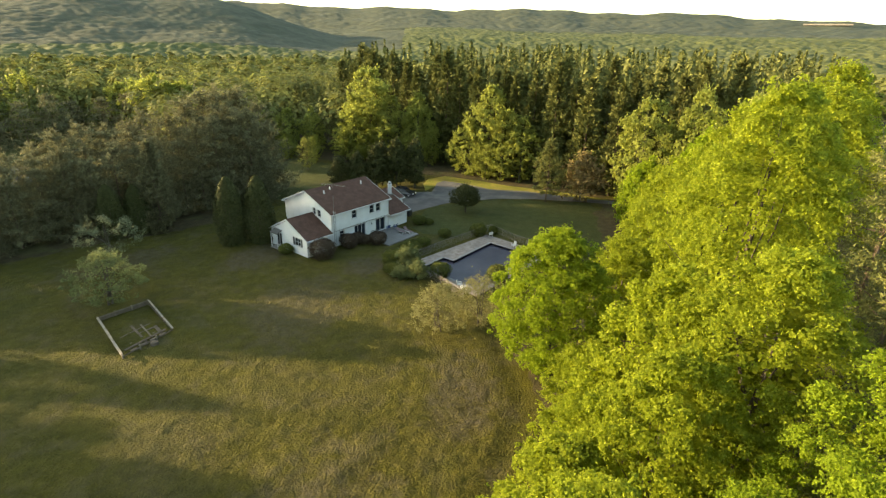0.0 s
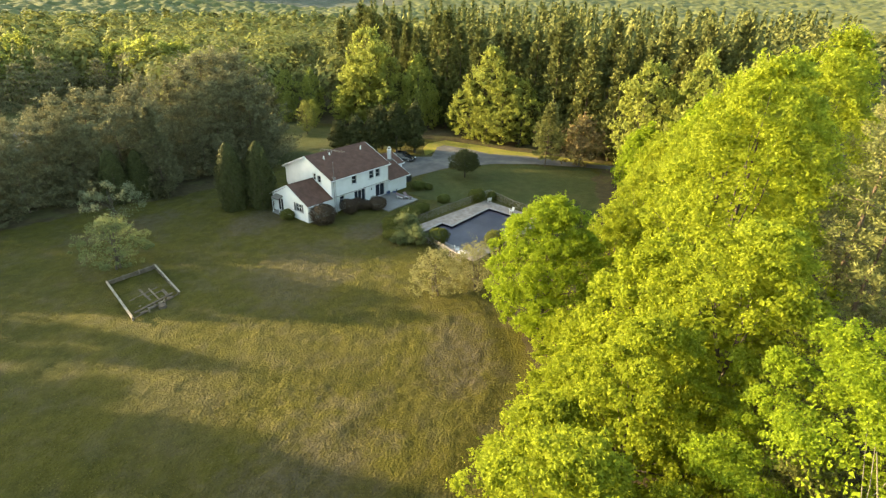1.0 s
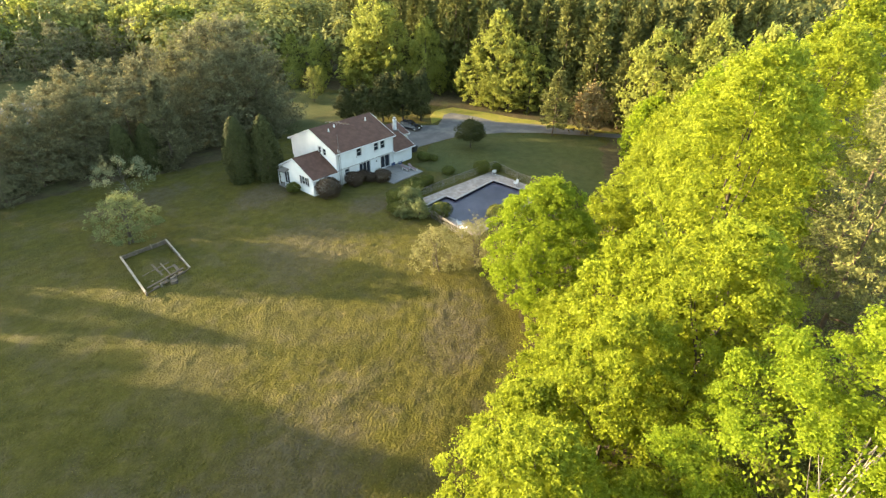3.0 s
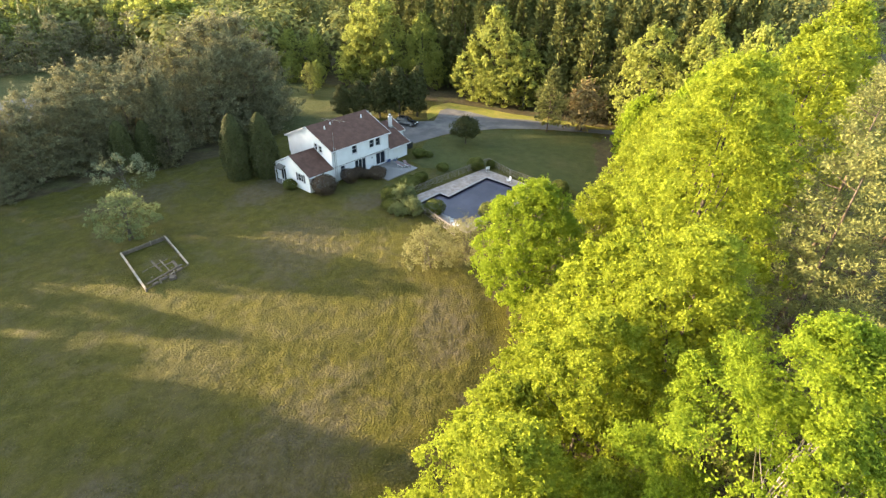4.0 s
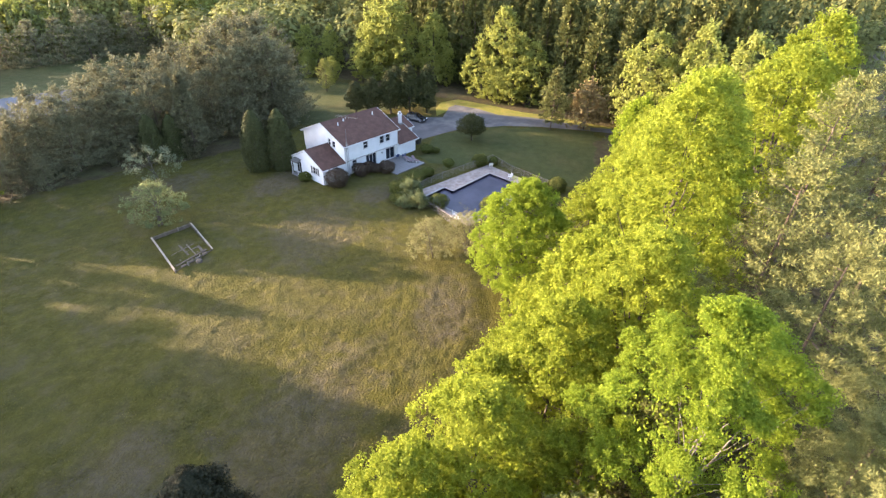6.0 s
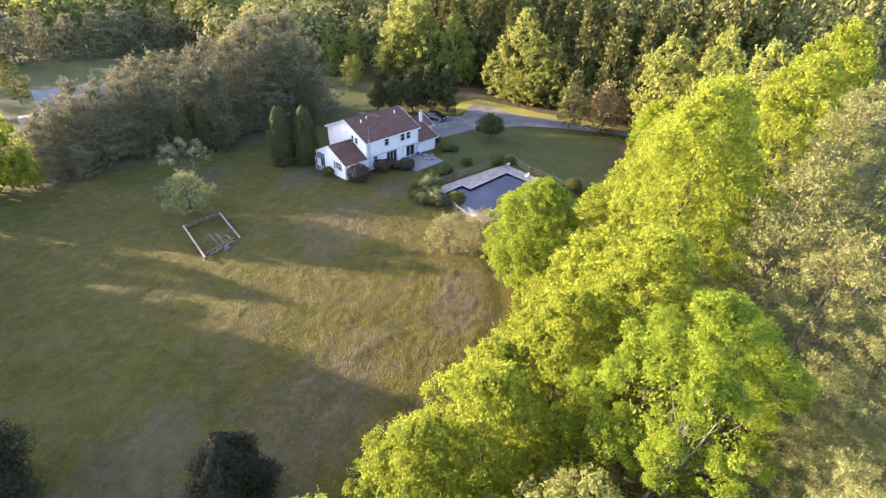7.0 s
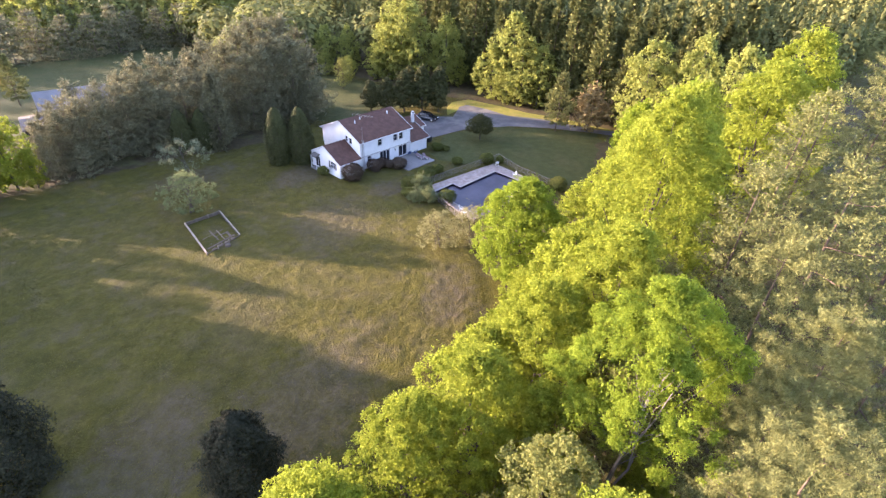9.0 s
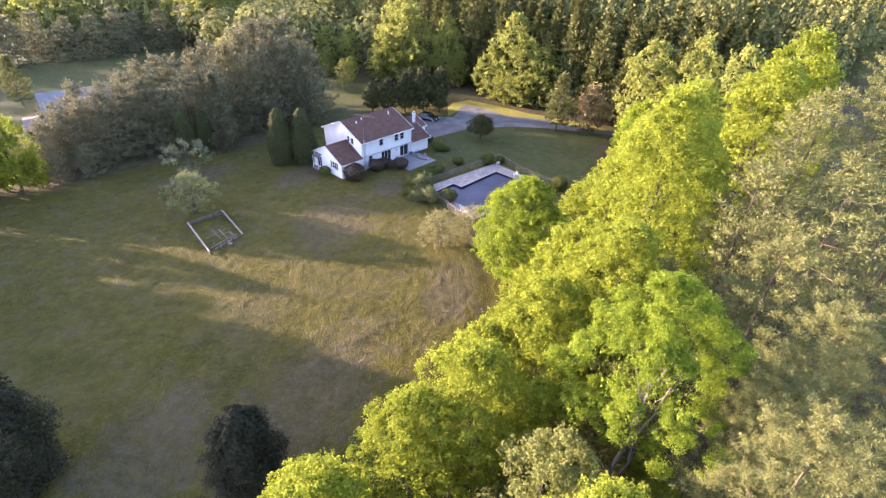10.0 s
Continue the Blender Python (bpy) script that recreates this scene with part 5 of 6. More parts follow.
# west wing
WING_WIN = ((1.75, 2.95, 1.3, 2.45),)
PORCH_DOOR = ((6.1, 7.4, 0.25, 2.2),)
wall(house, "x", 0.3, -4.2, 0.3, 0, 2.45)
wall(house, "y", -4.2, 0.5, 8.4, 0, 2.45, WING_WIN + PORCH_DOOR)
wall(house, "x", 8.4, -4.2, 0.3, 0, 2.45)
part("gable", prism([(0.3, 2.45), (8.6, 2.45), (4.5, 4.6)], "x", -4.2, -4.0), WHITE, house)
part("floor", boxed(-4.0, 0.5, 0, 0.3, 8.4, 0.15), CONCRETE, house)
window(house, "y", -4.2, *WING_WIN[0], -1, sashes=2, shutters=True)
window(house, "y", -4.2, *PORCH_DOOR[0], -1, sashes=2, rail=False, name="patio_door")
roof(-4.42, 0.3, 0.0, 2.55, 4.5, 4.8, 8.9, 2.55, 2)
porch = part("porch_roof", prism([(-4.2, 2.75), (-5.1, 2.4), (-5.1, 2.28), (-4.2, 2.6)], "y", 6.0, 7.7), METAL_DARK, house, "dark porch roof")
for y in (6.1, 7.6):
    part("post", boxed(-5.05, y - 0.05, 0.16, -4.95, y + 0.05, 2.33), TRIM, porch)
part("porch_floor", boxed(-5.2, 6.0, 0.004, -4.2, 7.7, 0.16), CONCRETE, porch)
# east wing with a set-back end
wall(house, "x", 0.62, 12.1, 16.8, 0, 2.4)
wall(house, "y", 16.6, 0.82, 3.1, 0, 2.4)
wall(house, "x", 3.1, 16.8, 18.4, 0, 3.3)
wall(house, "y", 18.2, 3.3, 11.0, 0, 2.4)
wall(house, "x", 10.8, 12.1, 18.2, 0, 2.4)
part("gable", prism([(3.3, 2.4), (10.8, 2.4), (5.8, 4.75), (3.3, 3.65)], "x", 18.2, 18.4), WHITE, house)
part("gable", prism([(0.62, 2.4), (3.1, 2.4), (3.1, 3.6)], "x", 16.6, 16.8), WHITE, house)
part("floor", boxed(12.1, 0.82, 0, 16.6, 10.8, 0.12), CONCRETE, house)
roof(12.12, 17.05, 0.0, 2.45, 5.8, 5.0, 11.4, 2.45, 3)
low_roof = part("roof", prism([(2.75, 3.62), (5.8, 4.97), (11.4, 2.43), (11.4, 2.3), (5.8, 4.8), (2.75, 3.45)], "x", 17.08, 18.65), ROOF, house)
part("fascia", boxed(17.08, 2.7, 3.44, 18.7, 2.745, 3.63), TRIM, low_roof, "white fascia board")
part("rake_board", prism([(2.75, 3.64), (5.8, 5.0), (5.8, 4.78), (2.75, 3.42)], "x", 18.65, 18.7), TRIM, low_roof, "white rake board")
chimney = part("chimney", rod((16.5, 4.3, 4.0), (16.5, 4.3, 6.05), 0.34, 0.32, 14), TRIM, house, "white round chimney", smooth=False)
part("band", rod((16.5, 4.3, 5.95), (16.5, 4.3, 6.1), 0.39, 0.39, 14), TRIM, chimney)
part("flue", rod((16.5, 4.3, 6.1), (16.5, 4.3, 6.35), 0.2, 0.2, 12), METAL_DARK, chimney)
part("cap", rod((16.5, 4.3, 6.38), (16.5, 4.3, 6.5), 0.3, 0.12, 12), METAL, chimney)
part("flashing", boxed(16.05, 3.85, 4.05, 16.95, 4.75, 4.42), METAL_DARK, chimney)
for x, y, h in ((2.54, 4.42, 0.42), (4.11, 4.96, 0.36), (10.14, 4.55, 0.5)):
    z = 5.3 + 0.4364 * y
    v = part("vent_pipe", rod((x, y, z - 0.1), (x, y, z + h), 0.1, 0.1, 10), TRIM, house, "white roof vent pipe")
    part("collar", rod((x, y, z - 0.05), (x, y, z + 0.1), 0.19, 0.12, 10), METAL, v)

# ladder-like mast beside the front corner, and the aerial behind the ridge
mast = tagged(new("aerial_mast"), "slim lattice aerial mast standing against the house corner", "aerial mast")
legs = [(0.5, -0.02), (0.82, -0.02), (0.66, 0.24)]
for x, y in legs:
    part("leg", rod((x, y, 0), (x, y, 5.75), 0.032), METAL, mast)
for i in range(14):
    z = 0.3 + i * 0.4
    for k in range(3):
        a, b = legs[k], legs[(k + 1) % 3]
        part("rung", rod((*a, z), (*b, z + (0.0 if k == 0 else 0.38)), 0.02, sides=5), METAL, mast)
part("pole", rod((0.66, 0.08, 5.6), (0.66, 0.08, 8.1), 0.03), METAL_DARK, mast)
part("bracket", boxed(0.5, 0.0, 4.9, 0.82, 0.42, 4.96), METAL, mast)
aerial = tagged(new("roof_aerial"), "old pole aerial lying over the roof ridge", "aerial")
part("pole", rod((4.7, 5.15, 6.9), (4.7, 5.15, 8.0), 0.03), METAL, aerial)
part("boom", rod((3.95, 6.75, 8.02), (5.5, 2.95, 7.98), 0.05), TIMBER, aerial)
for i in range(7):
    s = i / 6
    x, y, w = 4.05 + 1.35 * s, 6.5 - 3.3 * s, 0.75 - 0.3 * s
    part("element", rod((x - 0.92 * w, y - 0.39 * w, 8.0), (x + 0.92 * w, y + 0.39 * w, 8.0), 0.012, sides=5), METAL, aerial)

# ---- terrace ----
terrace = new("patio", None)
tagged(terrace, "pale concrete terrace along the back of the house", "patio", kind="structure")
for i in range(5):
    for k in range(4):
        x, y = 6.7 + i * 1.36, -4.95 + k * 1.38
        part("slab", boxed(x, y, 0.004, x + 1.345, y + 1.365, 0.16, bevel=0.012), CONCRETE, terrace)


def lounger(x, y, turn, back):
    root = tagged(new("sun_lounger"), "faded rose sling sun lounger on the terrace", "sun lounger", "terrace loungers")
    root.matrix_world = pose(x, y, 0.16, 0, 0, turn)
    for s in (-0.3, 0.3):
        part("rail", boxed(s - 0.025, -0.95, 0.3, s + 0.025, 0.35, 0.35), PLASTIC, root)
        for yy in (-0.8, 0.25):
            part("leg", boxed(s - 0.03, yy, 0, s + 0.03, yy + 0.06, 0.3), PLASTIC, root)
    part("seat", boxed(-0.28, -0.95, 0.34, 0.28, 0.35, 0.39, bevel=0.02), CUSHION, root)
    rest = part("backrest", boxed(-0.28, 0, -0.025, 0.28, 0.72, 0.025, bevel=0.02), CUSHION, root)
    rest.matrix_basis = pose(0, 0.35, 0.37, back, 0, 0)
    return root


lounger(12.75, -3.3, -8, 35)
lounger(11.9, -2.5, -4, 25)


def garden_chair(x, y, z, turn, mat, name, label, group=""):
    root = tagged(new(name), label, "chair", group)
    root.matrix_world = pose(x, y, z, 0, 0, turn)
    part("seat", boxed(-0.26, -0.25, 0.4, 0.26, 0.25, 0.45, bevel=0.015), mat, root)
    b = part("backrest", boxed(-0.26, -0.02, 0, 0.26, 0.02, 0.55, bevel=0.015), mat, root)
    b.matrix_basis = pose(0, 0.25, 0.43, -14, 0, 0)
    for sx in (-0.23, 0.23):
        for sy in (-0.22, 0.22):
            part("leg", rod((sx, sy, 0), (sx * 0.95, sy * 0.95, 0.41), 0.02), mat, root)
        part("arm", boxed(sx - 0.03, -0.25, 0.62, sx + 0.03, 0.27, 0.66), mat, root)
        part("arm_post", rod((sx, -0.22, 0.42), (sx, -0.22, 0.63), 0.018), mat, root)
    return root


garden_chair(12.6, -0.6, 0.16, 200, BLUECLOTH, "garden_chair", "blue canvas garden chair on the terrace")
garden_chair(11.4, -0.2, 0.16, 160, BLUECLOTH, "garden_chair", "blue canvas garden chair by the patio door")
garden_chair(20.4, -14.2, 0.07, 140, PLASTIC, "deck_chair", "white plastic chair in the pool deck's corner")
garden_chair(18.9, -19.3, 0.07, 250, PLASTIC, "deck_chair", "white plastic chair on the pool deck")
garden_chair(2.6, -21.2, 0.07, 30, PLASTIC, "deck_chair", "white plastic chair beside the pool gate")


def low_table(x, y, z):
    root = tagged(new("garden_table"), "white plastic table beside the pool", "table")
    root.matrix_world = pose(x, y, z, 0, 0, 20)
    part("tabletop", rod((0, 0, 0.68), (0, 0, 0.72), 0.5, 0.5, 18), PLASTIC, root)
    for k in range(4):
        a = math.pi / 4 + k * math.pi / 2
        part("leg", rod((0.4 * math.cos(a), 0.4 * math.sin(a), 0), (0.3 * math.cos(a), 0.3 * math.sin(a), 0.69), 0.025), PLASTIC, root)


low_table(1.9, -22.4, 0.0)
grill = tagged(new("covered_grill"), "grill under a black cover by the garage corner", "grill")
bm = boxed(-0.6, -0.35, 0.0, 0.6, 0.35, 1.15, bevel=0.14)
part("cover", bm, BLACKCOVER, grill)
grill.matrix_world = pose(19.6, 2.6, 0.0, 0, 0, 15)

# ---- pool ----
deck_outline = [(4.7, -11.6), (20.9, -13.2), (20.2, -24.9), (1.9, -24.3), (3.0, -16.0)]
deck = tagged(new("pool_deck", flat_sheet("pool_deck", deck_outline, 0.07, STONE, holes=[POOL_HOLE])), "tan stone deck round the pool, mottled and worn", "pool deck", kind="structure")
bm = bmesh.new()
bm.from_mesh(deck.data)
bmesh.ops.solidify(bm, geom=bm.faces[:], thickness=0.066)
bm.to_mesh(deck.data)
bm.free()
bm = bmesh.new()
for i, p in enumerate(POOL_HOLE):
    q = POOL_HOLE[(i + 1) % len(POOL_HOLE)]
    bm.faces.new([bm.verts.new((*c, z)) for c, z in ((p, 0.05), (q, 0.05), (q, -1.6), (p, -1.6))])
bm.faces.new([bm.verts.new((*p, -1.6)) for p in POOL_HOLE])
bmesh.ops.solidify(bm, geom=bm.faces[:], thickness=0.02)
pool_me = bpy.data.meshes.new("pool_basin")
bm.to_mesh(pool_me)
bm.free()
pool_me.materials.append(LINER)
tagged(new("pool_basin", pool_me), "dark blue lined pool basin", "pool", kind="structure")
tagged(new("water", flat_sheet("water", POOL_HOLE, -0.16, WATER)), "still dark blue-grey pool water with drifting leaves", "water", kind="structure")
bm_cache = {}
for i, p in enumerate(POOL_HOLE):
    q = POOL_HOLE[(i + 1) % len(POOL_HOLE)]
    ln = math.dist(p, q)
    n = max(1, round(ln / 0.75))
    turn = math.degrees(math.atan2(q[1] - p[1], q[0] - p[0]))
    key = round(ln / n, 3)
    if key not in bm_cache:
        me = bpy.data.meshes.new("coping_stone")
        bm = boxed(-key / 2 + 0.01, -0.33, 0, key / 2 - 0.01, 0.04, 0.06, bevel=0.012)
        bm.to_mesh(me)
        bm.free()
        me.materials.append(COPING)
        bm_cache[key] = me
    for k in range(n):
        s = (k + 0.5) / n
        ob = new("coping_stone", bm_cache[key])
        ob.parent = deck
        ob.matrix_world = pose(p[0] + (q[0] - p[0]) * s, p[1] + (q[1] - p[1]) * s, 0.074, 0, 0, turn)


def fence(path, label, gap=2.4, high=1.15):
    """Chain-link fence: posts, top rail and a mesh of crossing wires for each bay."""
    root = tagged(new("chain_link_fence"), label, "fence")
    for p, q in zip(path, path[1:]):
        ln = math.dist(p, q)
        n = max(1, round(ln / gap))
        turn = math.degrees(math.atan2(q[1] - p[1], q[0] - p[0]))
        step = ln / n
        me_post, me_rail, me_net = (bpy.data.meshes.new(k) for k in ("post", "rail", "netting"))
        bm = rod((0, 0, 0), (0, 0, high + 0.06), 0.035)
        bm.to_mesh(me_post), bm.free()
        bm = rod((0, 0, high), (step, 0, high), 0.025)
        bm.to_mesh(me_rail), bm.free()
        lines = []
        pitch = 0.14
        k = -high
        while k < step:
            for sgn in (1, -1):
                a, b = (k, 0.03), (k + high - 0.06, high - 0.03)
                x0, x1 = max(a[0], 0), min(b[0], step)
                if x1 - x0 > 0.05:
                    za, zb = a[1] + (x0 - a[0]), a[1] + (x1 - a[0])
                    if sgn < 0:
                        za, zb = high - za, high - zb
                    lines.append((((x0, 0, za), (x1, 0, zb)), (0.006, 0.006)))
            k += pitch
        v, f = tubes(lines, 3)
        me_net.from_pydata(v, [], f)
        for me in (me_post, me_rail, me_net):
            me.materials.append(METAL_DARK)
        for i in range(n):
            s = i / n
            m = pose(p[0] + (q[0] - p[0]) * s, p[1] + (q[1] - p[1]) * s, 0, 0, 0, turn)
            for me in (me_post, me_rail, me_net):
                ob = new(me.name.split(".")[0], me)
                ob.parent, ob.matrix_world = root, m
    x, y = path[-1]
    part("post", rod((x, y, 0), (x, y, high + 0.06), 0.035), METAL_DARK, root)
    return root


fence([(0.4, -23.4), (2.2, -16.7), (3.1, -11.0), (11.0, -11.3), (23.0, -12.5), (21.4, -18.0), (20.9, -25.4)], "grey chain-link fence round the pool deck")

# ---- shrubs ----
SHRUB = [dome(120 + i, 2.3, 1.4, 4200, 0.075, LEAF_SHRUB, BARK_DARK) for i in range(2)]
BRIGHTSHRUB = broadleaf(125, 2.6, 1.5, 0.1, 120, 55, 0.08, LEAF_APPLE, BARK, 0.05, 0.36, 0.65)
for x, y, s, t, k in ((-5.2, 3.9, 0.75, 0.85, 1), (17.6, -1.6, 0.9, 0.7, 0), (15.6, -8.6, 0.75, 0.8, 1), (19.9, -12.2, 0.95, 0.95, 0), (22.0, -13.6, 0.55, 1.1, 1), (2.0, -10.4, 1.1, 0.85, 0), (0.2, -12.0, 0.9, 0.75, 1), (4.6, -9.6, 1.1, 0.6, 1), (7.2, -8.8, 1.1, 0.65, 0), (10.2, -8.7, 0.85, 0.75, 1), (3.3, -17.6, 1.0, 0.95, 0), (7.6, -23.6, 1.0, 0.95, 1), (18.6, -2.8, 0.6, 0.7, 1), (20.6, -27.2, 1.1, 0.9, 1)):
    plant("shrub", SHRUB[k], x, y, "rounded dark green shrub in the garden", "shrub", "garden shrubs", s, t, rnd.uniform(0, 360))
BARBERRY = dome(123, 2.3, 1.4, 4200, 0.075, LEAF_BARBERRY, BARK_DARK)
for x, y, s, t in ((-2.6, -1.2, 1.3, 1.0), (2.6, -0.9, 1.0, 0.95), (4.6, -0.5, 0.8, 0.95), (6.3, -3.0, 0.95, 0.95), (5.2, -1.6, 0.7, 0.9)):
    plant("barberry", BARBERRY, x, y, "rounded dark purple-brown shrub along the house wall", "shrub", "shrubs along the house", s, t, rnd.uniform(0, 360))
for x, y, s, t in ((2.4, -12.8, 1.2, 0.95), (1.2, -15.4, 0.95, 0.9), (-0.2, -13.8, 0.8, 0.7)):
    plant("forsythia", BRIGHTSHRUB, x, y, "sunlit yellow-green loose shrub by the pool fence", "shrub", "", s, t, rnd.uniform(0, 360))
plant("crab_apple", broadleaf(131, 5.0, 2.5, 1.5, 340, 42, 0.09, NEEDLE_THUJA, BARK, 0.14, 0.38, 0.7), 28.1, -3.6, "small round dark-leaved tree on the lawn by the drive", "tree")
plant("apple_tree", broadleaf(133, 6.2, 3.9, 0.6, 150, 52, 0.085, LEAF_APPLE, BARK, 0.2, 0.42, 0.66, stems=2), -27.2, 5.9, "spreading pale green apple tree beside the timber frame", "tree")
plant("olive_tree", broadleaf(134, 6.4, 4.3, 2.0, 46, 70, 0.09, LEAF_BLUE, BARK, 0.16, 0.62, 0.9, stems=3, inner=0.0), -22.6, 17.6, "loose silvery grey-green tree before the pine row", "tree")
LOOSE = [broadleaf(136 + i, 5.0, 3.0, 0.5, 130, 46, 0.065, LEAF_HAW, BARK, 0.12, 0.42, 0.75, stems=3, inner=0.3) for i in range(2)]
plant("hawthorn", LOOSE[0], -7.2, -25.8, "loose olive-beige hawthorn between lawn and pool", "tree", "hawthorns by the pool", 1.05, 1.0, 20)
plant("hawthorn", LOOSE[1], -3.4, -28.3, "loose olive-beige hawthorn between lawn and pool", "tree", "hawthorns by the pool", 1.0, 1.15, 80)

# ---- timber frame on the lawn ----
bed = tagged(new("garden_enclosure"), "old weathered timber garden enclosure with a low board fence", "garden enclosure")
CORNER = {"bl": (-29.7, 2.5), "fl": (-30.9, -6.7), "br": (-24.6, 2.6), "fr": (-25.6, -5.3)}


def board(a, b, z0, z1, thick, mat, name="board"):
    ln = math.dist(a, b)
    ob = part(name, boxed(0, -thick / 2, z0, ln, thick / 2, z1, bevel=0.01), mat, bed)
    ob.matrix_basis = pose(a[0], a[1], 0, 0, 0, math.degrees(math.atan2(b[1] - a[1], b[0] - a[0])))
    return ob


def between(a, b, s):
    return (a[0] + (b[0] - a[0]) * s, a[1] + (b[1] - a[1]) * s)


for a, b, rows in (("bl", "br", ((0.05, 0.22, 0), (0.25, 0.42, 0), (0.46, 0.6, 1))), ("bl", "fl", ((0.08, 0.22, 0), (0.44, 0.6, 1))), ("br", "fr", ((0.08, 0.2, 0), (0.44, 0.58, 1))), ("fl", "fr", ((0.3, 0.42, 0),))):
    for z0, z1, pale in rows:
        board(CORNER[a], CORNER[b], z0, z1, 0.06, TIMBER if pale else TIMBER_DARK)
    for s in (0.0, 0.33, 0.66):
        x, y = between(CORNER[a], CORNER[b], s)
        part("post", boxed(x - 0.07, y - 0.07, 0, x + 0.07, y + 0.07, 0.68, bevel=0.01), TIMBER, bed)
board((-30.95, -6.9), (-29.75, 2.4), 0.6, 0.64, 0.22, TIMBER_PALE, "cap_board")
board((-25.65, -5.5), (-24.55, 2.5), 0.58, 0.62, 0.18, TIMBER_PALE, "cap_board")
board((-27.9, -1.0), (-28.2, -5.4), 0.05, 0.16, 0.22, TIMBER_DARK, "plank")
board((-28.0, -3.2), (-26.2, -3.0), 0.05, 0.18, 0.2, TIMBER_DARK, "plank")
board((-29.6, -2.6), (-26.4, -1.9), 0.05, 0.14, 0.16, TIMBER_DARK, "plank")
board((-29.4, -4.4), (-26.2, -4.0), 0.05, 0.12, 0.2, TIMBER, "plank")
board((-27.2, -1.6), (-27.5, -5.0), 0.17, 0.24, 0.14, TIMBER, "plank")
board((-26.3, -2.9), (-26.6, -5.2), 0.05, 0.22, 0.3, TIMBER_DARK, "plank")
board((-30.3, -5.6), (-26.0, -4.6), 0.28, 0.34, 0.25, TIMBER_DARK, "plank")
for i, (x, y) in enumerate(((-28.6, -5.7), (-27.6, -5.6), (-29.6, -6.0), (-26.6, -5.3))):
    part("block", boxed(x - 0.3, y - 0.18, 0, x + 0.3, y + 0.18, 0.3 + 0.05 * (i % 2), bevel=0.05), TIMBER if i % 2 else TIMBER_DARK, bed)
stump = tagged(new("tree_stump"), "cut pale tree stump beside the timber frame", "stump")
part("stump_body", rod((-27.9, -6.4, 0), (-27.9, -6.4, 0.45), 0.4, 0.34, 14), TIMBER_DARK, stump)


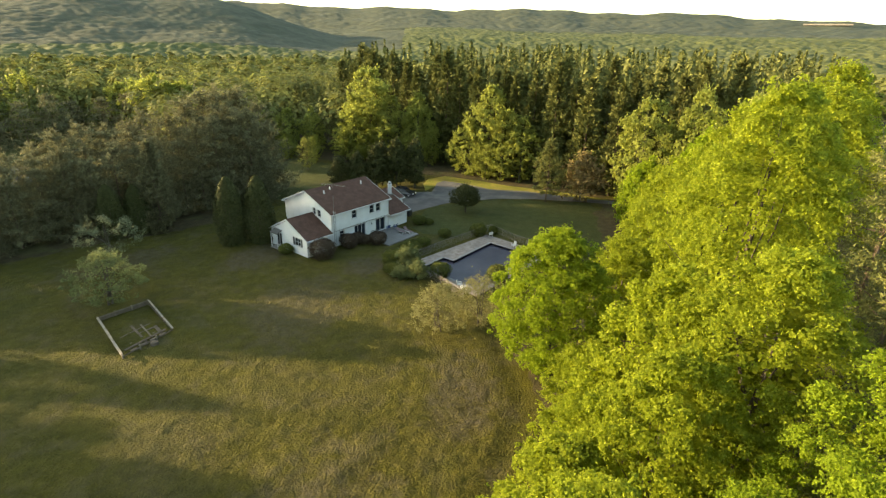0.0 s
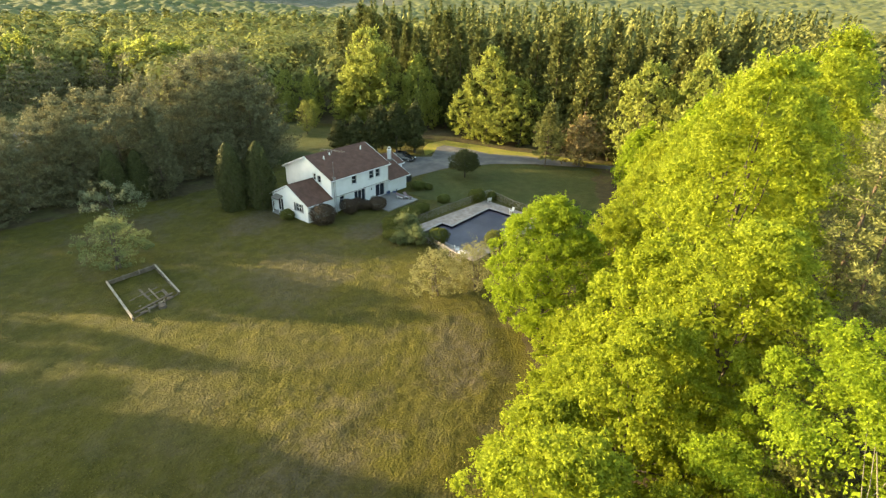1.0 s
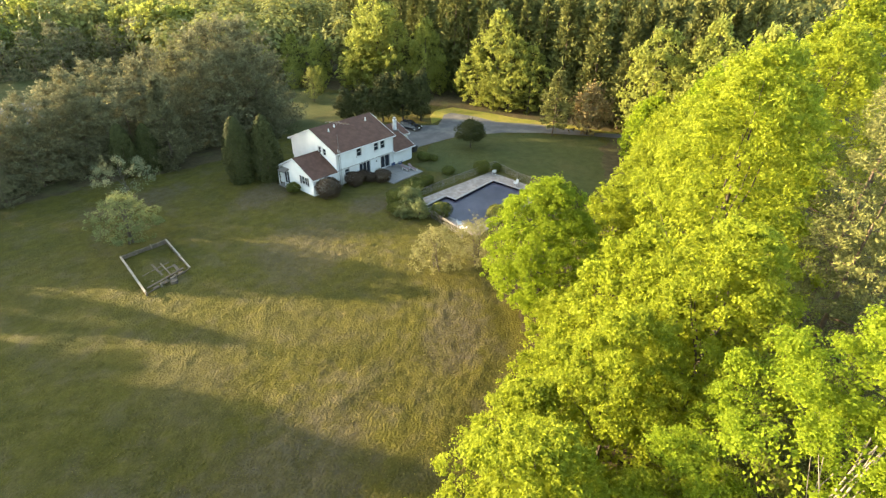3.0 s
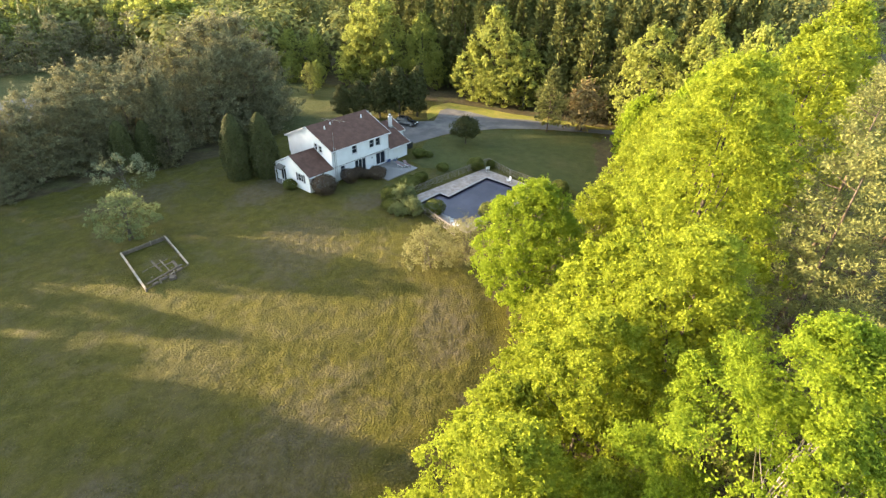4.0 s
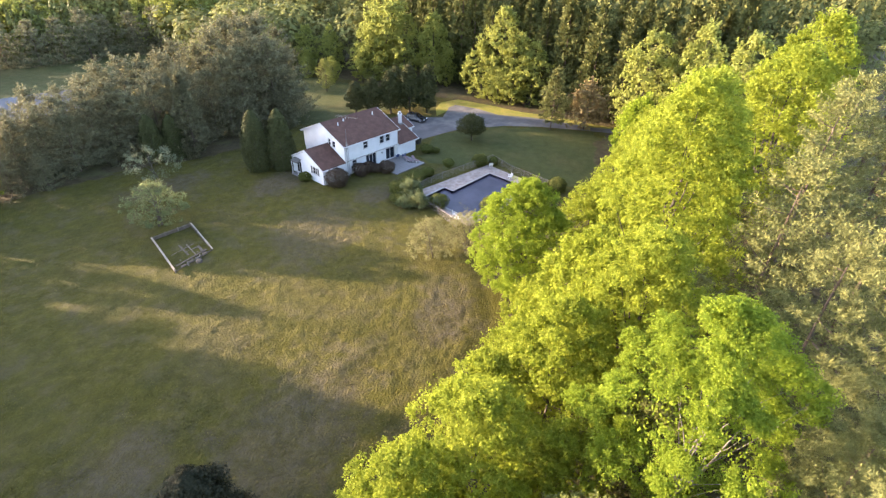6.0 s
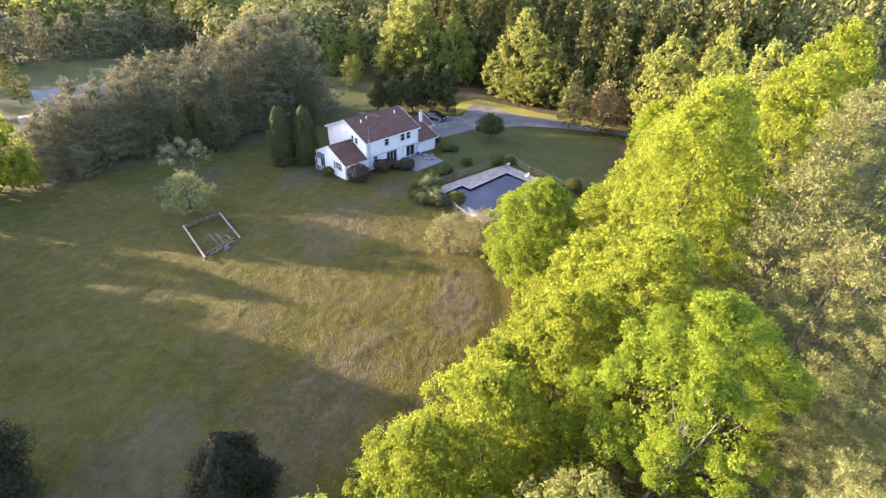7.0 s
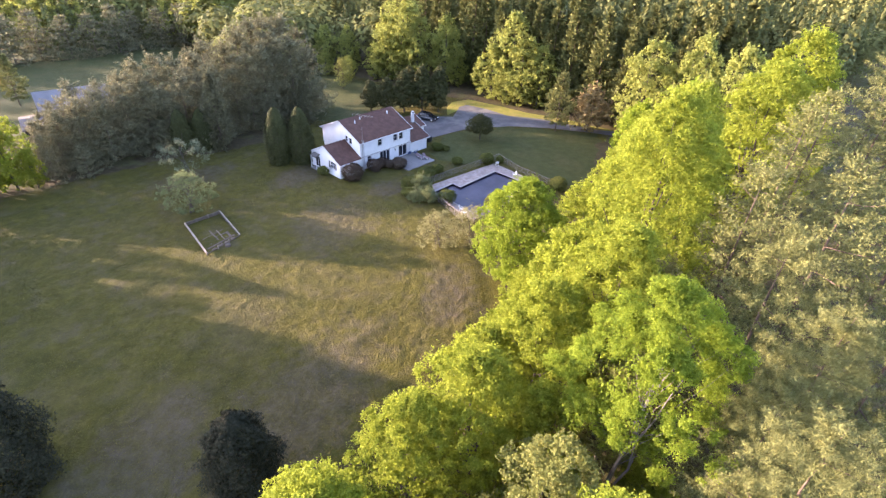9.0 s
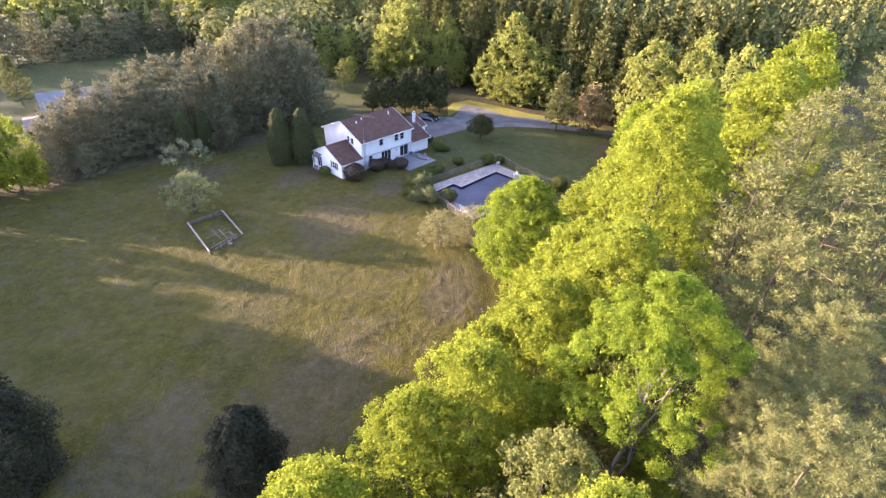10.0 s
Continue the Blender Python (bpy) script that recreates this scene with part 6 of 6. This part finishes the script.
# ---- car ----
def suv(x, y, turn):
    root = tagged(new("car"), "black estate car parked on the driveway", "car")
    root.matrix_world = pose(x, y, 0.06, 0, 0, turn)
    side = [(-2.25, 0.35), (-2.25, 0.85), (-2.1, 0.98), (-1.95, 1.0), (-1.7, 1.58), (-1.5, 1.66), (0.2, 1.68), (0.45, 1.6), (1.05, 1.05), (2.0, 0.92), (2.25, 0.75), (2.28, 0.4), (1.9, 0.28), (-1.9, 0.28)]
    bm = prism(side, "y", -0.88, 0.88)
    for v in bm.verts:
        if v.co.z > 1.03:
            v.co.y *= 0.82
    bmesh.ops.bevel(bm, geom=bm.edges[:], offset=0.05, segments=2, affect="EDGES")
    body = part("body", bm, CARPAINT, root)
    for s in (-1, 1):
        for a, b in ((-1.6, -0.85), (-0.78, 0.05), (0.12, 0.72)):
            top = 1.55 if b < 0.5 else 1.42
            bm = bmesh.new()
            vs = [bm.verts.new((px, s * py, pz)) for px, py, pz in ((a, 0.9, 1.08), (b + (0.2 if b > 0.5 else 0), 0.9, 1.08), (b - (0.35 if b > 0.5 else 0), 0.765, top), (a, 0.765, 1.55))]
            bm.faces.new(vs)
            bmesh.ops.solidify(bm, geom=bm.faces[:], thickness=0.012)
            part("window", bm, GLASS, body)
        for wx in (-1.4, 1.4):
            w = part("wheel", rod((wx, s * 0.72, 0.34), (wx, s * 0.93, 0.34), 0.34, 0.34, 20), RUBBER, root)
            part("rim", rod((wx, s * 0.92, 0.34), (wx, s * 0.945, 0.34), 0.21, 0.19, 14), METAL, w)
        part("headlight", boxed(2.16, s * 0.62 - 0.17, 0.66, 2.3, s * 0.62 + 0.17, 0.8, bevel=0.02), LAMPGLASS, body, "clear headlight")
        part("tail_light", boxed(-2.27, s * 0.72 - 0.1, 0.75, -2.2, s * 0.72 + 0.1, 0.98, bevel=0.015), REDLENS, body, "red tail light")
        part("mirror", boxed(0.72, s * 0.9, 1.02, 0.86, s * 1.06, 1.15, bevel=0.03), CARPAINT, body)
    for outline in ([(0.5, 1.58), (1.06, 1.07)], [(-1.72, 1.54), (-1.94, 1.04)]):
        (xa, za), (xb, zb) = outline
        bm = bmesh.new()
        o = 0.03 if xb > 0 else -0.03
        bm.faces.new([bm.verts.new(c) for c in ((xa + o, -0.64, za), (xa + o, 0.64, za), (xb + o, 0.78, zb), (xb + o, -0.78, zb))])
        bmesh.ops.solidify(bm, geom=bm.faces[:], thickness=0.012)
        part("windscreen", bm, GLASS, body)
    part("bumper", boxed(2.2, -0.85, 0.36, 2.36, 0.85, 0.56, bevel=0.04), CARPAINT, body)
    part("bumper", boxed(-2.36, -0.85, 0.36, -2.2, 0.85, 0.58, bevel=0.04), CARPAINT, body)


suv(28.4, 11.9, -72)


# ---- far buildings ----
def far_house(x, y, z, turn, wide, deep, eave, ridge, roof_mat, label, wall_mat):
    root = tagged(new("far_house"), label, "house")
    root.matrix_world = pose(x, y, z, 0, 0, turn)
    part("wall", prism([(-deep / 2, 0), (deep / 2, 0), (deep / 2, eave), (0, ridge - 0.2), (-deep / 2, eave)], "x", -wide / 2, wide / 2), wall_mat, root)
    for s in (-1, 1):
        part("roof", prism([(s * (deep / 2 + 0.4), eave - 0.15), (0, ridge), (0, ridge - 0.2), (s * (deep / 2 + 0.4), eave - 0.35)], "x", -wide / 2 - 0.4, wide / 2 + 0.4), roof_mat, root)
        for k in range(4):
            xx = -wide / 2 + (k + 0.5) * wide / 4
            part("window", boxed(xx - 0.5, s * deep / 2 - 0.03, 1.0, xx + 0.5, s * deep / 2 + 0.03, 2.2), GLASS, root)


GREYROOF = surface("grey_roof", (0.13, 0.122, 0.122), (0.17, 0.16, 0.158), 0.6, 0.8, fine=8, bump=0.3)
far_house(-25.9, 62.8, 0, -8, 12.4, 8.6, 2.8, 5.5, GREYROOF, "low grey-roofed outbuilding beyond the pine row", TIMBER_DARK)
far_house(-34.9, 55.7, 0, -8, 3.4, 8.2, 2.3, 3.0, ASPHALT, "low grey-roofed shed beside the outbuilding", TIMBER_DARK)
far_house(620, 1180, float(terrain(np.array(620.0), np.array(1180.0))) + 6, 20, 18, 12, 7, 11, GREYROOF, "distant house among the wooded hills", WHITE)
far_house(2248, 90, float(terrain(np.array(2248.0), np.array(90.0))) + 9, 92, 140, 40, 4.5, 5.5, CONCRETE, "long pale building in the far valley", CONCRETE)
